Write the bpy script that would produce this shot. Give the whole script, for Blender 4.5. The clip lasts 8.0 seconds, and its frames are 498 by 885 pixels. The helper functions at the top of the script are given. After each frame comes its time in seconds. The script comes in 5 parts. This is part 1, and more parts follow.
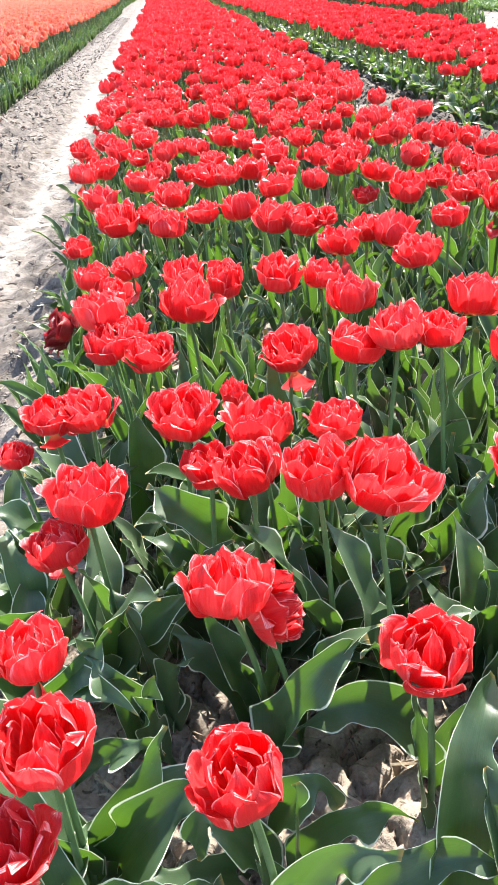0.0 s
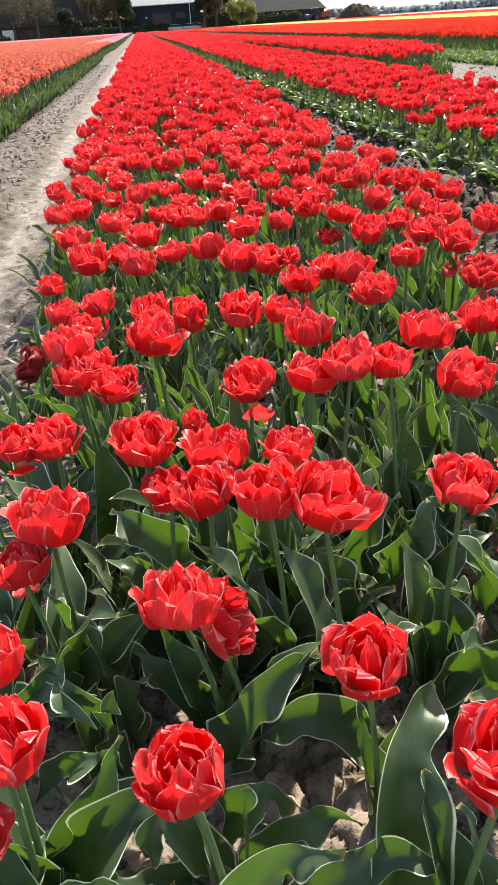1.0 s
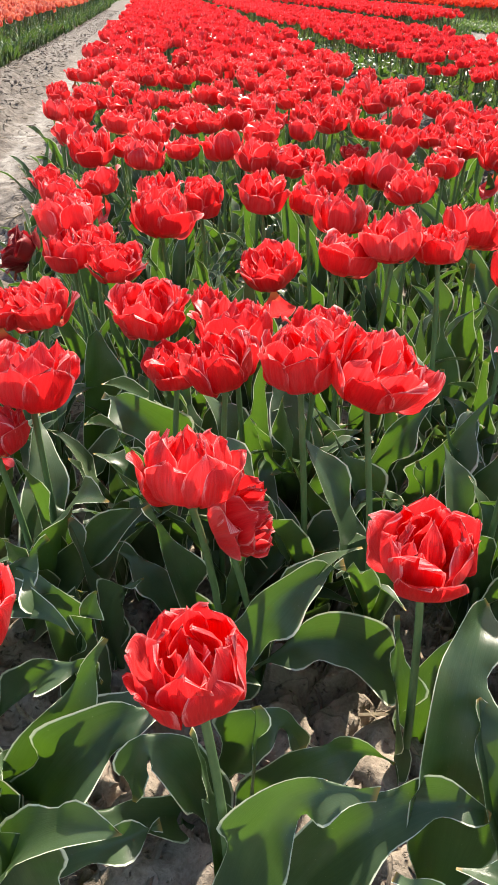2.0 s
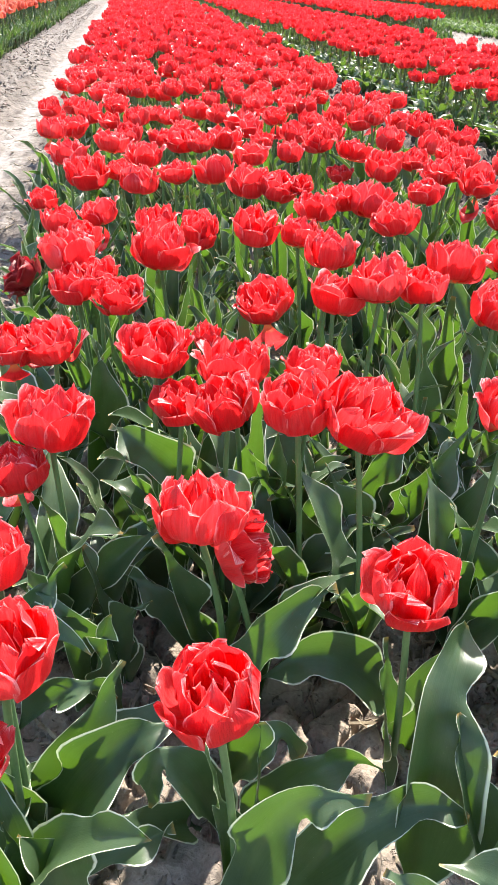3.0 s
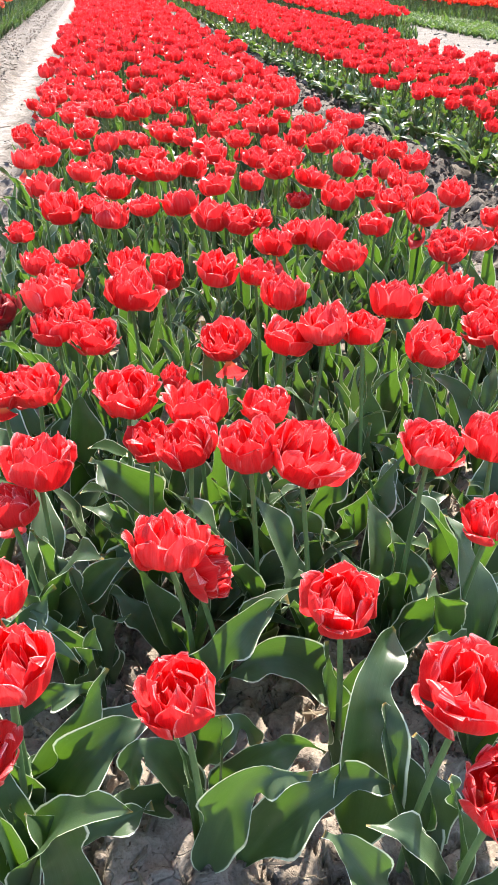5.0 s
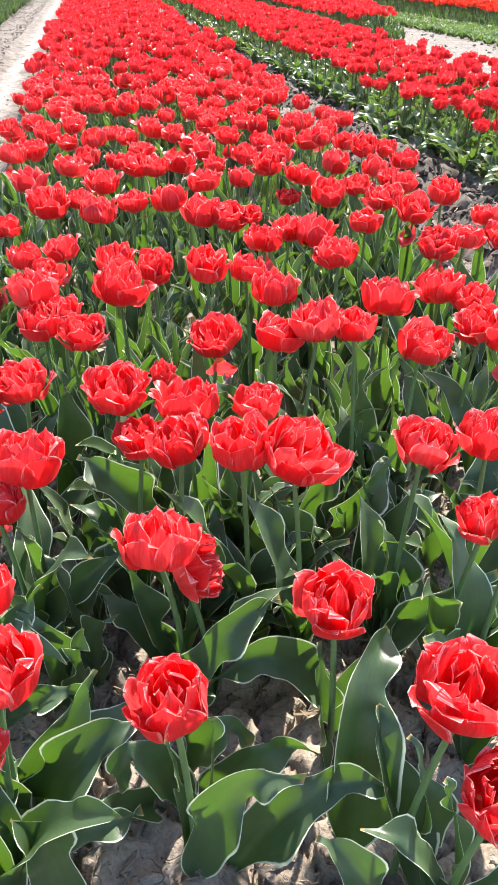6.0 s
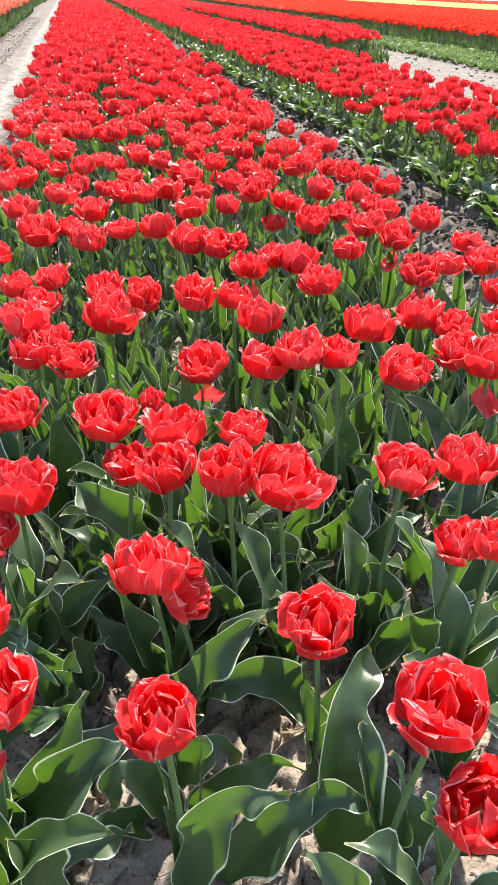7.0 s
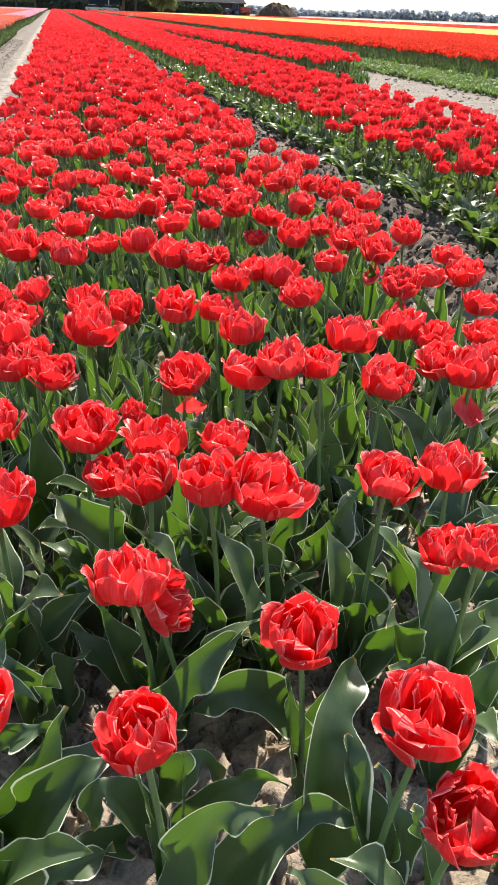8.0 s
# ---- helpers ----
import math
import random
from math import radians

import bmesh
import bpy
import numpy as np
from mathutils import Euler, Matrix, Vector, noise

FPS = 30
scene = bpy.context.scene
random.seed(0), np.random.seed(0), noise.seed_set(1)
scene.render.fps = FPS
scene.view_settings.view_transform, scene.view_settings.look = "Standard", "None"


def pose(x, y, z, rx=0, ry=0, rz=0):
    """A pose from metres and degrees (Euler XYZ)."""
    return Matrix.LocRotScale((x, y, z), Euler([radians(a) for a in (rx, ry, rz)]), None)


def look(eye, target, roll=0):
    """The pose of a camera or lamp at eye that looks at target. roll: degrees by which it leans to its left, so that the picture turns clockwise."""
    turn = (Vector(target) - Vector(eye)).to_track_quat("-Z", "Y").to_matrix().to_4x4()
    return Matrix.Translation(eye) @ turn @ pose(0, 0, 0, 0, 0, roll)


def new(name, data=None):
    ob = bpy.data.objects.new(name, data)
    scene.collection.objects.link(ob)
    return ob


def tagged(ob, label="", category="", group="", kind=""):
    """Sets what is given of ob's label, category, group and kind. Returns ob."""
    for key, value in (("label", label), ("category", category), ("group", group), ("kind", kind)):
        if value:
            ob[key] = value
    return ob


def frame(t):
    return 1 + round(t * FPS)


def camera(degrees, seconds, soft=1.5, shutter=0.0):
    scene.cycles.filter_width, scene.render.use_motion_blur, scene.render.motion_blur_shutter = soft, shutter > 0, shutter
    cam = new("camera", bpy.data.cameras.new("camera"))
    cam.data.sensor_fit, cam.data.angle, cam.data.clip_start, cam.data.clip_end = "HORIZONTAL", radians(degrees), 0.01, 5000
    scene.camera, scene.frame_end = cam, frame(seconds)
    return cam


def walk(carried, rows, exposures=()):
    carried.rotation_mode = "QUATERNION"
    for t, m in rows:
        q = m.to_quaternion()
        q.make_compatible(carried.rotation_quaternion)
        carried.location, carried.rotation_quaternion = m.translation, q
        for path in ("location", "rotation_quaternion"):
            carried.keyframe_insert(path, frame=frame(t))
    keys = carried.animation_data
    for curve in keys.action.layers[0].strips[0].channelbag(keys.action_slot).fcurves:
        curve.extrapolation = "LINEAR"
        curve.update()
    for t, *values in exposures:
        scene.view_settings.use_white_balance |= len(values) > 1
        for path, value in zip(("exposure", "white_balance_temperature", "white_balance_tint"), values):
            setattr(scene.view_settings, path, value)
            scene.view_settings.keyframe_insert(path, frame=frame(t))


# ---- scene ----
cam = camera(35.6, 8.0, soft=0.55)
PATH = [
    (0, (0.02, 0.222, 0.852), (0.121, 1.932, -0.18), -4.7),
    (0.5, (0.035, 0.162, 0.882), (0.165, 1.91, -0.082), -4.3),
    (1, (0.045, 0.165, 0.862), (0.209, 1.917, -0.089), -3.9),
    (1.5, (0.031, 0.211, 0.777), (0.222, 1.965, -0.163), -0.6),
    (1.7, (0.02, 0.248, 0.698), (0.21, 1.974, -0.294), 0.3),
    (2.1, (0.004, 0.261, 0.688), (0.206, 1.958, -0.322), 0.7),
    (2.8, (-0.02, 0.226, 0.761), (0.222, 1.922, -0.27), 1.3),
    (3, (-0.019, 0.224, 0.764), (0.227, 1.921, -0.265), 1.4),
    (3.5, (-0.03, 0.206, 0.794), (0.234, 1.892, -0.25), 1.7),
    (4, (-0.03, 0.184, 0.822), (0.223, 1.866, -0.231), 1.3),
    (4.5, (-0.024, 0.146, 0.863), (0.244, 1.822, -0.196), 1.0),
    (5, (-0.011, 0.124, 0.889), (0.289, 1.801, -0.158), 1.1),
    (6.5, (-0.017, 0.143, 0.873), (0.33, 1.811, -0.175), 2.1),
    (7, (-0.017, 0.113, 0.907), (0.349, 1.8, -0.103), 2.0),
    (7.5, (-0.023, 0.091, 0.921), (0.366, 1.795, -0.051), 2.0),
    (8, (-0.011, 0.115, 0.892), (0.395, 1.817, -0.076), 2.1),
]

EXPOSURES = [(0, 2.12, 6500, 9), (0.4, 1.78, 6600, 9), (0.8, 1.30, 7200, 9), (1.7, 1.32, 7300, 9), (2.8, 1.92, 6700, 10), (6.8, 1.84, 6700, 10), (7.3, 1.40, 7100, 9), (8, 1.37, 7200, 9)]
walk(cam, [(t, look(eye, target, roll)) for t, eye, target, roll in PATH], EXPOSURES)

# ---- light: high spring sun ahead and to the right, bright hazy sky ----
SUN_ELEVATION, SUN_AZIMUTH = 48.0, 28.0  # degrees above the horizon, degrees right of the rows
world = bpy.data.worlds.new("sky")
scene.world = world
world.use_nodes = True
wn = world.node_tree.nodes
sky = wn.new("ShaderNodeTexSky")
sky.sky_type = "NISHITA"
sky.sun_disc = False
sky.sun_elevation, sky.sun_rotation = radians(SUN_ELEVATION), radians(SUN_AZIMUTH)
sky.air_density, sky.dust_density, sky.ozone_density = 1.0, 1.1, 1.0
wn["Background"].inputs["Strength"].default_value = 0.12
world.node_tree.links.new(sky.outputs[0], wn["Background"].inputs[0])
lamp = bpy.data.lights.new("sun", "SUN")
lamp.energy, lamp.angle, lamp.color = 4.2, radians(0.9), (1.0, 0.95, 0.88)
sun = new("sun", lamp)
e, a = radians(SUN_ELEVATION), radians(SUN_AZIMUTH)
sun.matrix_world = look((math.cos(e) * math.sin(a) * 50, math.cos(e) * math.cos(a) * 50, math.sin(e) * 50), (0, 0, 0))


# ---- materials ----
class Mat:
    """A small helper to wire node materials."""

    def __init__(self, name, rough=0.6, spec=0.4):
        self.m = bpy.data.materials.new(name)
        self.m.use_nodes = True
        self.t = self.m.node_tree
        self.b = self.t.nodes["Principled BSDF"]
        self.out = self.t.nodes["Material Output"]
        self.b.inputs["Roughness"].default_value = rough
        self.b.inputs["Specular IOR Level"].default_value = spec

    def n(self, kind, **kw):
        node = self.t.nodes.new("ShaderNode" + kind)
        for k, v in kw.items():
            if k == "op":
                node.operation = v
            elif k == "clamp":
                node.use_clamp = v
            elif k == "feature":
                node.feature = v
            else:
                node.inputs[k].default_value = v
        return node

    def l(self, a, b):
        self.t.links.new(a, b)

    def math(self, op, a, b=None, c=None, clamp=False):
        node = self.n("Math", op=op, clamp=clamp)
        for i, v in enumerate((a, b, c)):
            if v is None:
                continue
            if isinstance(v, (int, float)):
                node.inputs[i].default_value = v
            else:
                self.l(v, node.inputs[i])
        return node.outputs[0]

    def ramp(self, fac, stops):
        node = self.n("ValToRGB")
        el = node.color_ramp.elements
        while len(el) < len(stops):
            el.new(0.5)
        for e, (p, c) in zip(el, stops):
            e.position = p
            e.color = (*c, 1) if len(c) == 3 else c
        self.l(fac, node.inputs[0])
        return node.outputs[0]

    def mix(self, fac, a, b, blend="MIX"):
        node = self.n("Mix")
        node.data_type = "RGBA"
        node.blend_type = blend
        for sock, v in ((node.inputs[0], fac), (node.inputs[6], a), (node.inputs[7], b)):
            if isinstance(v, (int, float)):
                sock.default_value = v
            elif isinstance(v, tuple):
                sock.default_value = (*v, 1)
            else:
                self.l(v, sock)
        return node.outputs[2]

    def coords(self, scale=(1, 1, 1), which="Object"):
        tc = self.n("TexCoord")
        mp = self.n("Mapping")
        mp.inputs["Scale"].default_value = scale
        self.l(tc.outputs[which], mp.inputs[0])
        return mp.outputs[0]

    def noise(self, vec, scale, detail=4, rough=0.55, distort=0.0):
        node = self.n("TexNoise", Scale=scale, Detail=detail, Roughness=rough, Distortion=distort)
        if vec is not None:
            self.l(vec, node.inputs["Vector"])
        return node.outputs[0]

    def bump(self, height, strength=0.5, distance=0.002):
        node = self.n("Bump", Strength=strength, Distance=distance)
        self.l(height, node.inputs["Height"])
        self.l(node.outputs[0], self.b.inputs["Normal"])
        return node.outputs[0]

    def random(self):
        """One number for each object and each loose piece of a mesh."""
        oi, ge = self.n("ObjectInfo"), self.n("NewGeometry")
        return self.math("FRACT", self.math("ADD", oi.outputs["Random"], ge.outputs["Random Per Island"]))

    def uv(self):
        tc, sp = self.n("TexCoord"), self.n("SeparateXYZ")
        self.l(tc.outputs["UV"], sp.inputs[0])
        return tc.outputs["UV"], sp.outputs[0], sp.outputs[1]

    def translucent(self, colour, amount, normal=None):
        tr, mx = self.n("BsdfTranslucent"), self.n("MixShader")
        self.l(colour, tr.inputs[0])
        if normal is not None:
            self.l(normal, tr.inputs["Normal"])
        mx.inputs[0].default_value = amount
        self.l(self.b.outputs[0], mx.inputs[1])
        self.l(tr.outputs[0], mx.inputs[2])
        self.l(mx.outputs[0], self.out.inputs[0])


def petal_material(name, deep, bright, edge, foot, light, amount=0.35, edge_at=0.80):
    k = Mat(name, 0.38, 0.4)
    uv, u, s = k.uv()
    mp = k.n("Mapping")
    mp.inputs["Scale"].default_value = (9, 1.4, 1)
    k.l(uv, mp.inputs[0])
    r = k.random()
    k.l(k.math("MULTIPLY", r, 37.0), mp.inputs["Location"])
    streak = k.noise(mp.outputs[0], 3.0, 5, 0.6, 0.3)
    blotch = k.noise(k.coords(), 60, 3)
    mixed = k.math("ADD", k.math("MULTIPLY", streak, 0.55), k.math("ADD", k.math("MULTIPLY", blotch, 0.25), k.math("MULTIPLY", r, 0.25)))
    col = k.ramp(mixed, [(0.30, deep), (0.74, bright)])
    # a pink sheen painted into the petal colour in blotches, stronger on some petals
    pink_sheen = k.math("MULTIPLY", k.math("SUBTRACT", k.math("ADD", k.noise(mp.outputs[0], 0.9, 3, 0.5, 0.4), k.math("MULTIPLY", r, 0.30)), 0.60), 3.2, clamp=True)
    col = k.mix(k.math("MULTIPLY", pink_sheen, 0.09), col, edge)
    side = k.math("ABSOLUTE", k.math("SUBTRACT", k.math("MULTIPLY", u, 2), 1))
    rim = k.math("MAXIMUM", side, k.math("ADD", k.math("MULTIPLY", s, 1.0), -0.06))
    rim = k.math("ADD", rim, k.math("MULTIPLY", k.math("SUBTRACT", streak, 0.5), 0.60))
    fac = k.math("MULTIPLY", k.math("SUBTRACT", rim, edge_at), 9.0, clamp=True)
    fac = k.math("MULTIPLY", fac, k.math("MULTIPLY", k.math("SUBTRACT", s, 0.42), 3.0, clamp=True))
    worn = k.math("MULTIPLY", k.math("SUBTRACT", k.noise(k.coords(), 130, 3), 0.36), 6.0, clamp=True)
    col = k.mix(k.math("MULTIPLY", k.math("MULTIPLY", fac, worn), 0.85), col, edge)
    base = k.math("MULTIPLY", k.math("SUBTRACT", 0.16, s), 9.0, clamp=True)
    col = k.mix(base, col, foot)
    k.l(col, k.b.inputs["Base Color"])
    k.b.inputs["Sheen Weight"].default_value = 0.10
    k.b.inputs["Sheen Roughness"].default_value = 0.35
    k.b.inputs["Sheen Tint"].default_value = (1.0, 0.75, 0.72, 1)
    nrm = k.bump(streak, 0.4, 0.003)
    tl = k.mix(0.55, col, light)
    k.translucent(tl, amount, nrm)
    return k.m


def leaf_material(name, dark, pale, margin, glow, amount=0.3, rough=0.36):
    k = Mat(name, rough, 0.36)
    uv, u, s = k.uv()
    mp = k.n("Mapping")
    mp.inputs["Scale"].default_value = (26, 0.7, 1)
    k.l(uv, mp.inputs[0])
    r = k.random()
    k.l(k.math("MULTIPLY", r, 53.0), mp.inputs["Location"])
    vein = k.noise(mp.outputs[0], 3.0, 4, 0.6)
    bloomy = k.noise(k.coords(), 34, 5, 0.6)
    col = k.ramp(k.math("ADD", k.math("MULTIPLY", vein, 0.35), k.math("ADD", k.math("MULTIPLY", bloomy, 0.45), k.math("MULTIPLY", r, 0.25))), [(0.28, dark), (0.78, pale)])
    side = k.math("ABSOLUTE", k.math("SUBTRACT", k.math("MULTIPLY", u, 2), 1))
    tip = k.math("MULTIPLY", k.math("SUBTRACT", k.math("ADD", s, k.math("MULTIPLY", bloomy, 0.04)), 0.985), 30.0, clamp=True)
    col = k.mix(tip, col, (0.35, 0.22, 0.06))
    fac = k.math("MULTIPLY", k.math("SUBTRACT", side, 0.935), 36.0, clamp=True)
    col = k.mix(k.math("MULTIPLY", fac, 0.9), col, margin)
    speck = k.math("MULTIPLY", k.math("SUBTRACT", k.noise(k.coords(), 420, 2), 0.70), 12.0, clamp=True)
    col = k.mix(k.math("MULTIPLY", speck, 0.35), col, (0.35, 0.36, 0.30))
    k.l(col, k.b.inputs["Base Color"])
    rr = k.math("ADD", k.math("MULTIPLY", bloomy, 0.30), rough - 0.18)
    k.l(rr, k.b.inputs["Roughness"])
    nrm = k.bump(k.math("ADD", k.math("MULTIPLY", vein, 0.5), bloomy), 0.16, 0.002)
    k.translucent(k.mix(k.math("MULTIPLY", fac, 0.8), glow, margin), amount, nrm)
    return k.m


def plain_material(name, dark, light, rough=0.7, scale=8.0, spec=0.3, metal=0.0, bump=0.3, dist=0.01, stretch=(1, 1, 1)):
    k = Mat(name, rough, spec)
    v = k.coords(stretch)
    n1 = k.noise(v, scale, 6, 0.6)
    n2 = k.noise(v, scale * 9, 3, 0.5)
    f = k.math("ADD", k.math("MULTIPLY", n1, 0.7), k.math("MULTIPLY", n2, 0.3))
    k.l(k.ramp(f, [(0.3, dark), (0.7, light)]), k.b.inputs["Base Color"])
    k.b.inputs["Metallic"].default_value = metal
    if bump:
        k.bump(f, bump, dist)
    return k.m


def soil_material():
    k = Mat("sandy_clay_soil", 0.85, 0.25)
    v = k.coords()
    big = k.noise(v, 3.0, 6, 0.6)
    mid = k.noise(v, 22.0, 6, 0.65)
    fine = k.noise(v, 160.0, 4, 0.6)
    col = k.ramp(k.math("ADD", k.math("MULTIPLY", big, 0.35), k.math("ADD", k.math("MULTIPLY", mid, 0.4), k.math("MULTIPLY", fine, 0.25))),
                 [(0.34, (0.055, 0.043, 0.034)), (0.48, (0.170, 0.139, 0.115)), (0.64, (0.30, 0.257, 0.220))])
    sp = k.n("SeparateXYZ")
    k.l(v, sp.inputs[0])
    # clay between the middle bed's plants, painted lighter and warmer to lift its shade
    inside = k.math("MULTIPLY", k.math("MULTIPLY", k.math("ADD", sp.outputs[0], 0.36), 8.0, clamp=True), k.math("MULTIPLY", k.math("SUBTRACT", 1.05, sp.outputs[0]), 8.0, clamp=True))
    crust = k.ramp(k.math("ADD", k.math("MULTIPLY", big, 0.35), k.math("ADD", k.math("MULTIPLY", mid, 0.4), k.math("MULTIPLY", fine, 0.25))),
                   [(0.34, (0.085, 0.068, 0.052)), (0.48, (0.245, 0.200, 0.158)), (0.64, (0.40, 0.338, 0.276))])
    col = k.mix(inside, col, crust)
    wob = k.math("ADD", k.math("MULTIPLY", k.math("SUBTRACT", k.noise(v, 1.6, 4), 0.5), 0.22), k.math("MULTIPLY", k.math("SUBTRACT", k.noise(v, 9.0, 5, 0.65), 0.5), 0.30))
    # the trodden track between the beds is dry, silty and pale
    dx = k.math("ABSOLUTE", k.math("ADD", k.math("ADD", sp.outputs[0], 0.69), wob))
    track = k.math("MULTIPLY", k.math("SUBTRACT", 0.13, dx), 9.0, clamp=True)
    # it is fully pale only further along
    far_along = k.math("ADD", k.math("MULTIPLY", k.math("SUBTRACT", k.math("ADD", sp.outputs[1], k.math("MULTIPLY", wob, 6.0)), 2.5), 1.1, clamp=True), 0.12, clamp=True)
    track = k.math("MULTIPLY", track, far_along)
    silt = k.ramp(k.math("ADD", k.math("MULTIPLY", mid, 0.6), k.math("MULTIPLY", fine, 0.4)), [(0.34, (0.135, 0.121, 0.105)), (0.60, (0.32, 0.296, 0.266))])
    col = k.mix(k.math("MULTIPLY", track, 0.9), col, silt)
    # crumbs in the furrow, the neighbouring bed's shade painted into their colour
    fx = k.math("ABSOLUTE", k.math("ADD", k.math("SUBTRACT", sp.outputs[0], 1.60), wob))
    furrow_shade = k.math("MULTIPLY", k.math("SUBTRACT", 0.27, fx), 9.0, clamp=True)
    col = k.mix(k.math("MULTIPLY", furrow_shade, 0.75), col, k.ramp(mid, [(0.35, (0.030, 0.022, 0.017)), (0.7, (0.10, 0.078, 0.06))]))
    # rough, turned soil along the salmon bed and on the bare headland
    lx = k.math("ABSOLUTE", k.math("ADD", k.math("ADD", sp.outputs[0], 1.15), wob))
    turned = k.math("MULTIPLY", k.math("SUBTRACT", 0.33, lx), 8.0, clamp=True)
    turned = k.math("MAXIMUM", turned, k.math("MULTIPLY", k.math("MULTIPLY", k.math("SUBTRACT", -0.42, sp.outputs[0]), 8.0, clamp=True), k.math("SUBTRACT", 1.0, track)))
    turned = k.math("MAXIMUM", turned, k.math("MULTIPLY", k.math("SUBTRACT", sp.outputs[0], 2.9), 3.0, clamp=True))
    col = k.mix(k.math("MULTIPLY", turned, 0.8), col, k.ramp(k.math("ADD", k.math("MULTIPLY", mid, 0.6), k.math("MULTIPLY", big, 0.4)), [(0.36, (0.040, 0.032, 0.026)), (0.5, (0.105, 0.089, 0.076)), (0.64, (0.20, 0.176, 0.155))]))
    # dark strands of rotted straw trodden into the open soil beside the track
    sv = k.coords((5, 26, 1))
    strand = k.math("MULTIPLY", k.math("SUBTRACT", k.noise(sv, 2.2, 5, 0.7, 1.2), 0.56), 9.0, clamp=True)
    open_soil = k.math("MULTIPLY", k.math("SUBTRACT", -0.36, sp.outputs[0]), 9.0, clamp=True)
    strand = k.math("MULTIPLY", k.math("MULTIPLY", strand, open_soil), k.math("SUBTRACT", 1.0, k.math("MULTIPLY", track, 0.65)))
    col = k.mix(k.math("MULTIPLY", strand, 0.75), col, (0.040, 0.032, 0.026))
    # shrinkage cracks, the shade inside them painted as dark lines
    warp = k.n("TexNoise", Scale=7.0, Detail=3.0)
    k.l(v, warp.inputs["Vector"])
    wv = k.n("VectorMath", op="MULTIPLY_ADD")
    k.l(warp.outputs["Color"], wv.inputs[0])
    wv.inputs[1].default_value = (0.30, 0.30, 0.30)
    k.l(v, wv.inputs[2])
    cr = k.n("TexVoronoi", feature="DISTANCE_TO_EDGE", Scale=8.0)
    k.l(wv.outputs[0], cr.inputs["Vector"])
    crack = k.math("MULTIPLY", k.math("SUBTRACT", k.math("ADD", 0.006, k.math("MULTIPLY", k.math("SUBTRACT", k.noise(v, 6.0, 3), 0.5), 0.16)), cr.outputs["Distance"]), 45.0, clamp=True)
    crack = k.math("MULTIPLY", k.math("MULTIPLY", crack, 0.4), k.math("SUBTRACT", 1.0, k.math("MULTIPLY", track, 0.8)))
    col = k.mix(k.math("MULTIPLY", crack, 0.8), col, (0.035, 0.028, 0.02))
    pits = k.math("MULTIPLY", k.math("SUBTRACT", k.noise(v, 75.0, 3, 0.6, 0.6), 0.60), 11.0, clamp=True)
    col = k.mix(k.math("MULTIPLY", pits, 0.7), col, (0.045, 0.035, 0.026))
    k.l(col, k.b.inputs["Base Color"])
    crack = k.math("ADD", crack, k.math("MULTIPLY", pits, 0.5))
    h = k.math("SUBTRACT", k.math("ADD", k.math("MULTIPLY", mid, 0.7), k.math("MULTIPLY", fine, 0.3)), k.math("MULTIPLY", crack, 0.8))
    k.bump(h, 0.8, 0.012)
    return k.m


RED = petal_material("red_petal", (0.53, 0.005, 0.011), (0.90, 0.030, 0.038), (1.0, 0.74, 0.70), (0.85, 0.40, 0.12), (1.0, 0.032, 0.036), 0.42, 0.88)
RED_MASS = petal_material("massed_red_petal", (0.50, 0.005, 0.013), (0.86, 0.032, 0.044), (0.98, 0.58, 0.56), (0.80, 0.20, 0.08), (1.0, 0.030, 0.034), 0.36, 0.95)
ORANGE = petal_material("orange_petal", (0.42, 0.032, 0.022), (0.74, 0.105, 0.070), (0.90, 0.38, 0.28), (0.75, 0.5, 0.15), (1.0, 0.28, 0.14), 0.35, 0.7)
VERMILION = petal_material("vermilion_petal", (0.48, 0.012, 0.008), (0.70, 0.036, 0.018), (0.78, 0.10, 0.05), (0.6, 0.2, 0.05), (1.0, 0.06, 0.02))
PINK = petal_material("pink_petal", (0.70, 0.22, 0.34), (0.85, 0.42, 0.52), (0.9, 0.65, 0.7), (0.8, 0.6, 0.5), (1.0, 0.45, 0.55))
YELLOW = petal_material("yellow_petal", (0.80, 0.60, 0.10), (0.90, 0.76, 0.28), (0.95, 0.88, 0.6), (0.8, 0.6, 0.2), (1.0, 0.8, 0.2))
WHITE = petal_material("white_petal", (0.75, 0.74, 0.70), (0.85, 0.85, 0.82), (0.9, 0.9, 0.88), (0.8, 0.8, 0.6), (0.95, 0.95, 0.9))
WILTED = petal_material("wilted_petal", (0.16, 0.004, 0.01), (0.33, 0.010, 0.018), (0.45, 0.10, 0.09), (0.3, 0.15, 0.05), (0.5, 0.01, 0.02))
LEAF = leaf_material("tulip_leaf", (0.025, 0.049, 0.023), (0.092, 0.138, 0.073), (0.70, 0.76, 0.58), (0.15, 0.33, 0.020), 0.20, 0.38)
LEAF_FAR = leaf_material("tulip_leaf_fresh", (0.030, 0.055, 0.024), (0.110, 0.158, 0.080), (0.68, 0.73, 0.56), (0.14, 0.28, 0.03), 0.18, 0.36)
LEAF_SPRAWL = leaf_material("sprawling_tulip_leaf", (0.040, 0.072, 0.030), (0.135, 0.192, 0.090), (0.42, 0.48, 0.32), (0.16, 0.30, 0.03), 0.22, 0.36)
LEAF_GREEN = leaf_material("topped_tulip_leaf", (0.075, 0.120, 0.042), (0.190, 0.260, 0.100), (0.24, 0.31, 0.14), (0.17, 0.30, 0.05), 0.26, 0.72)
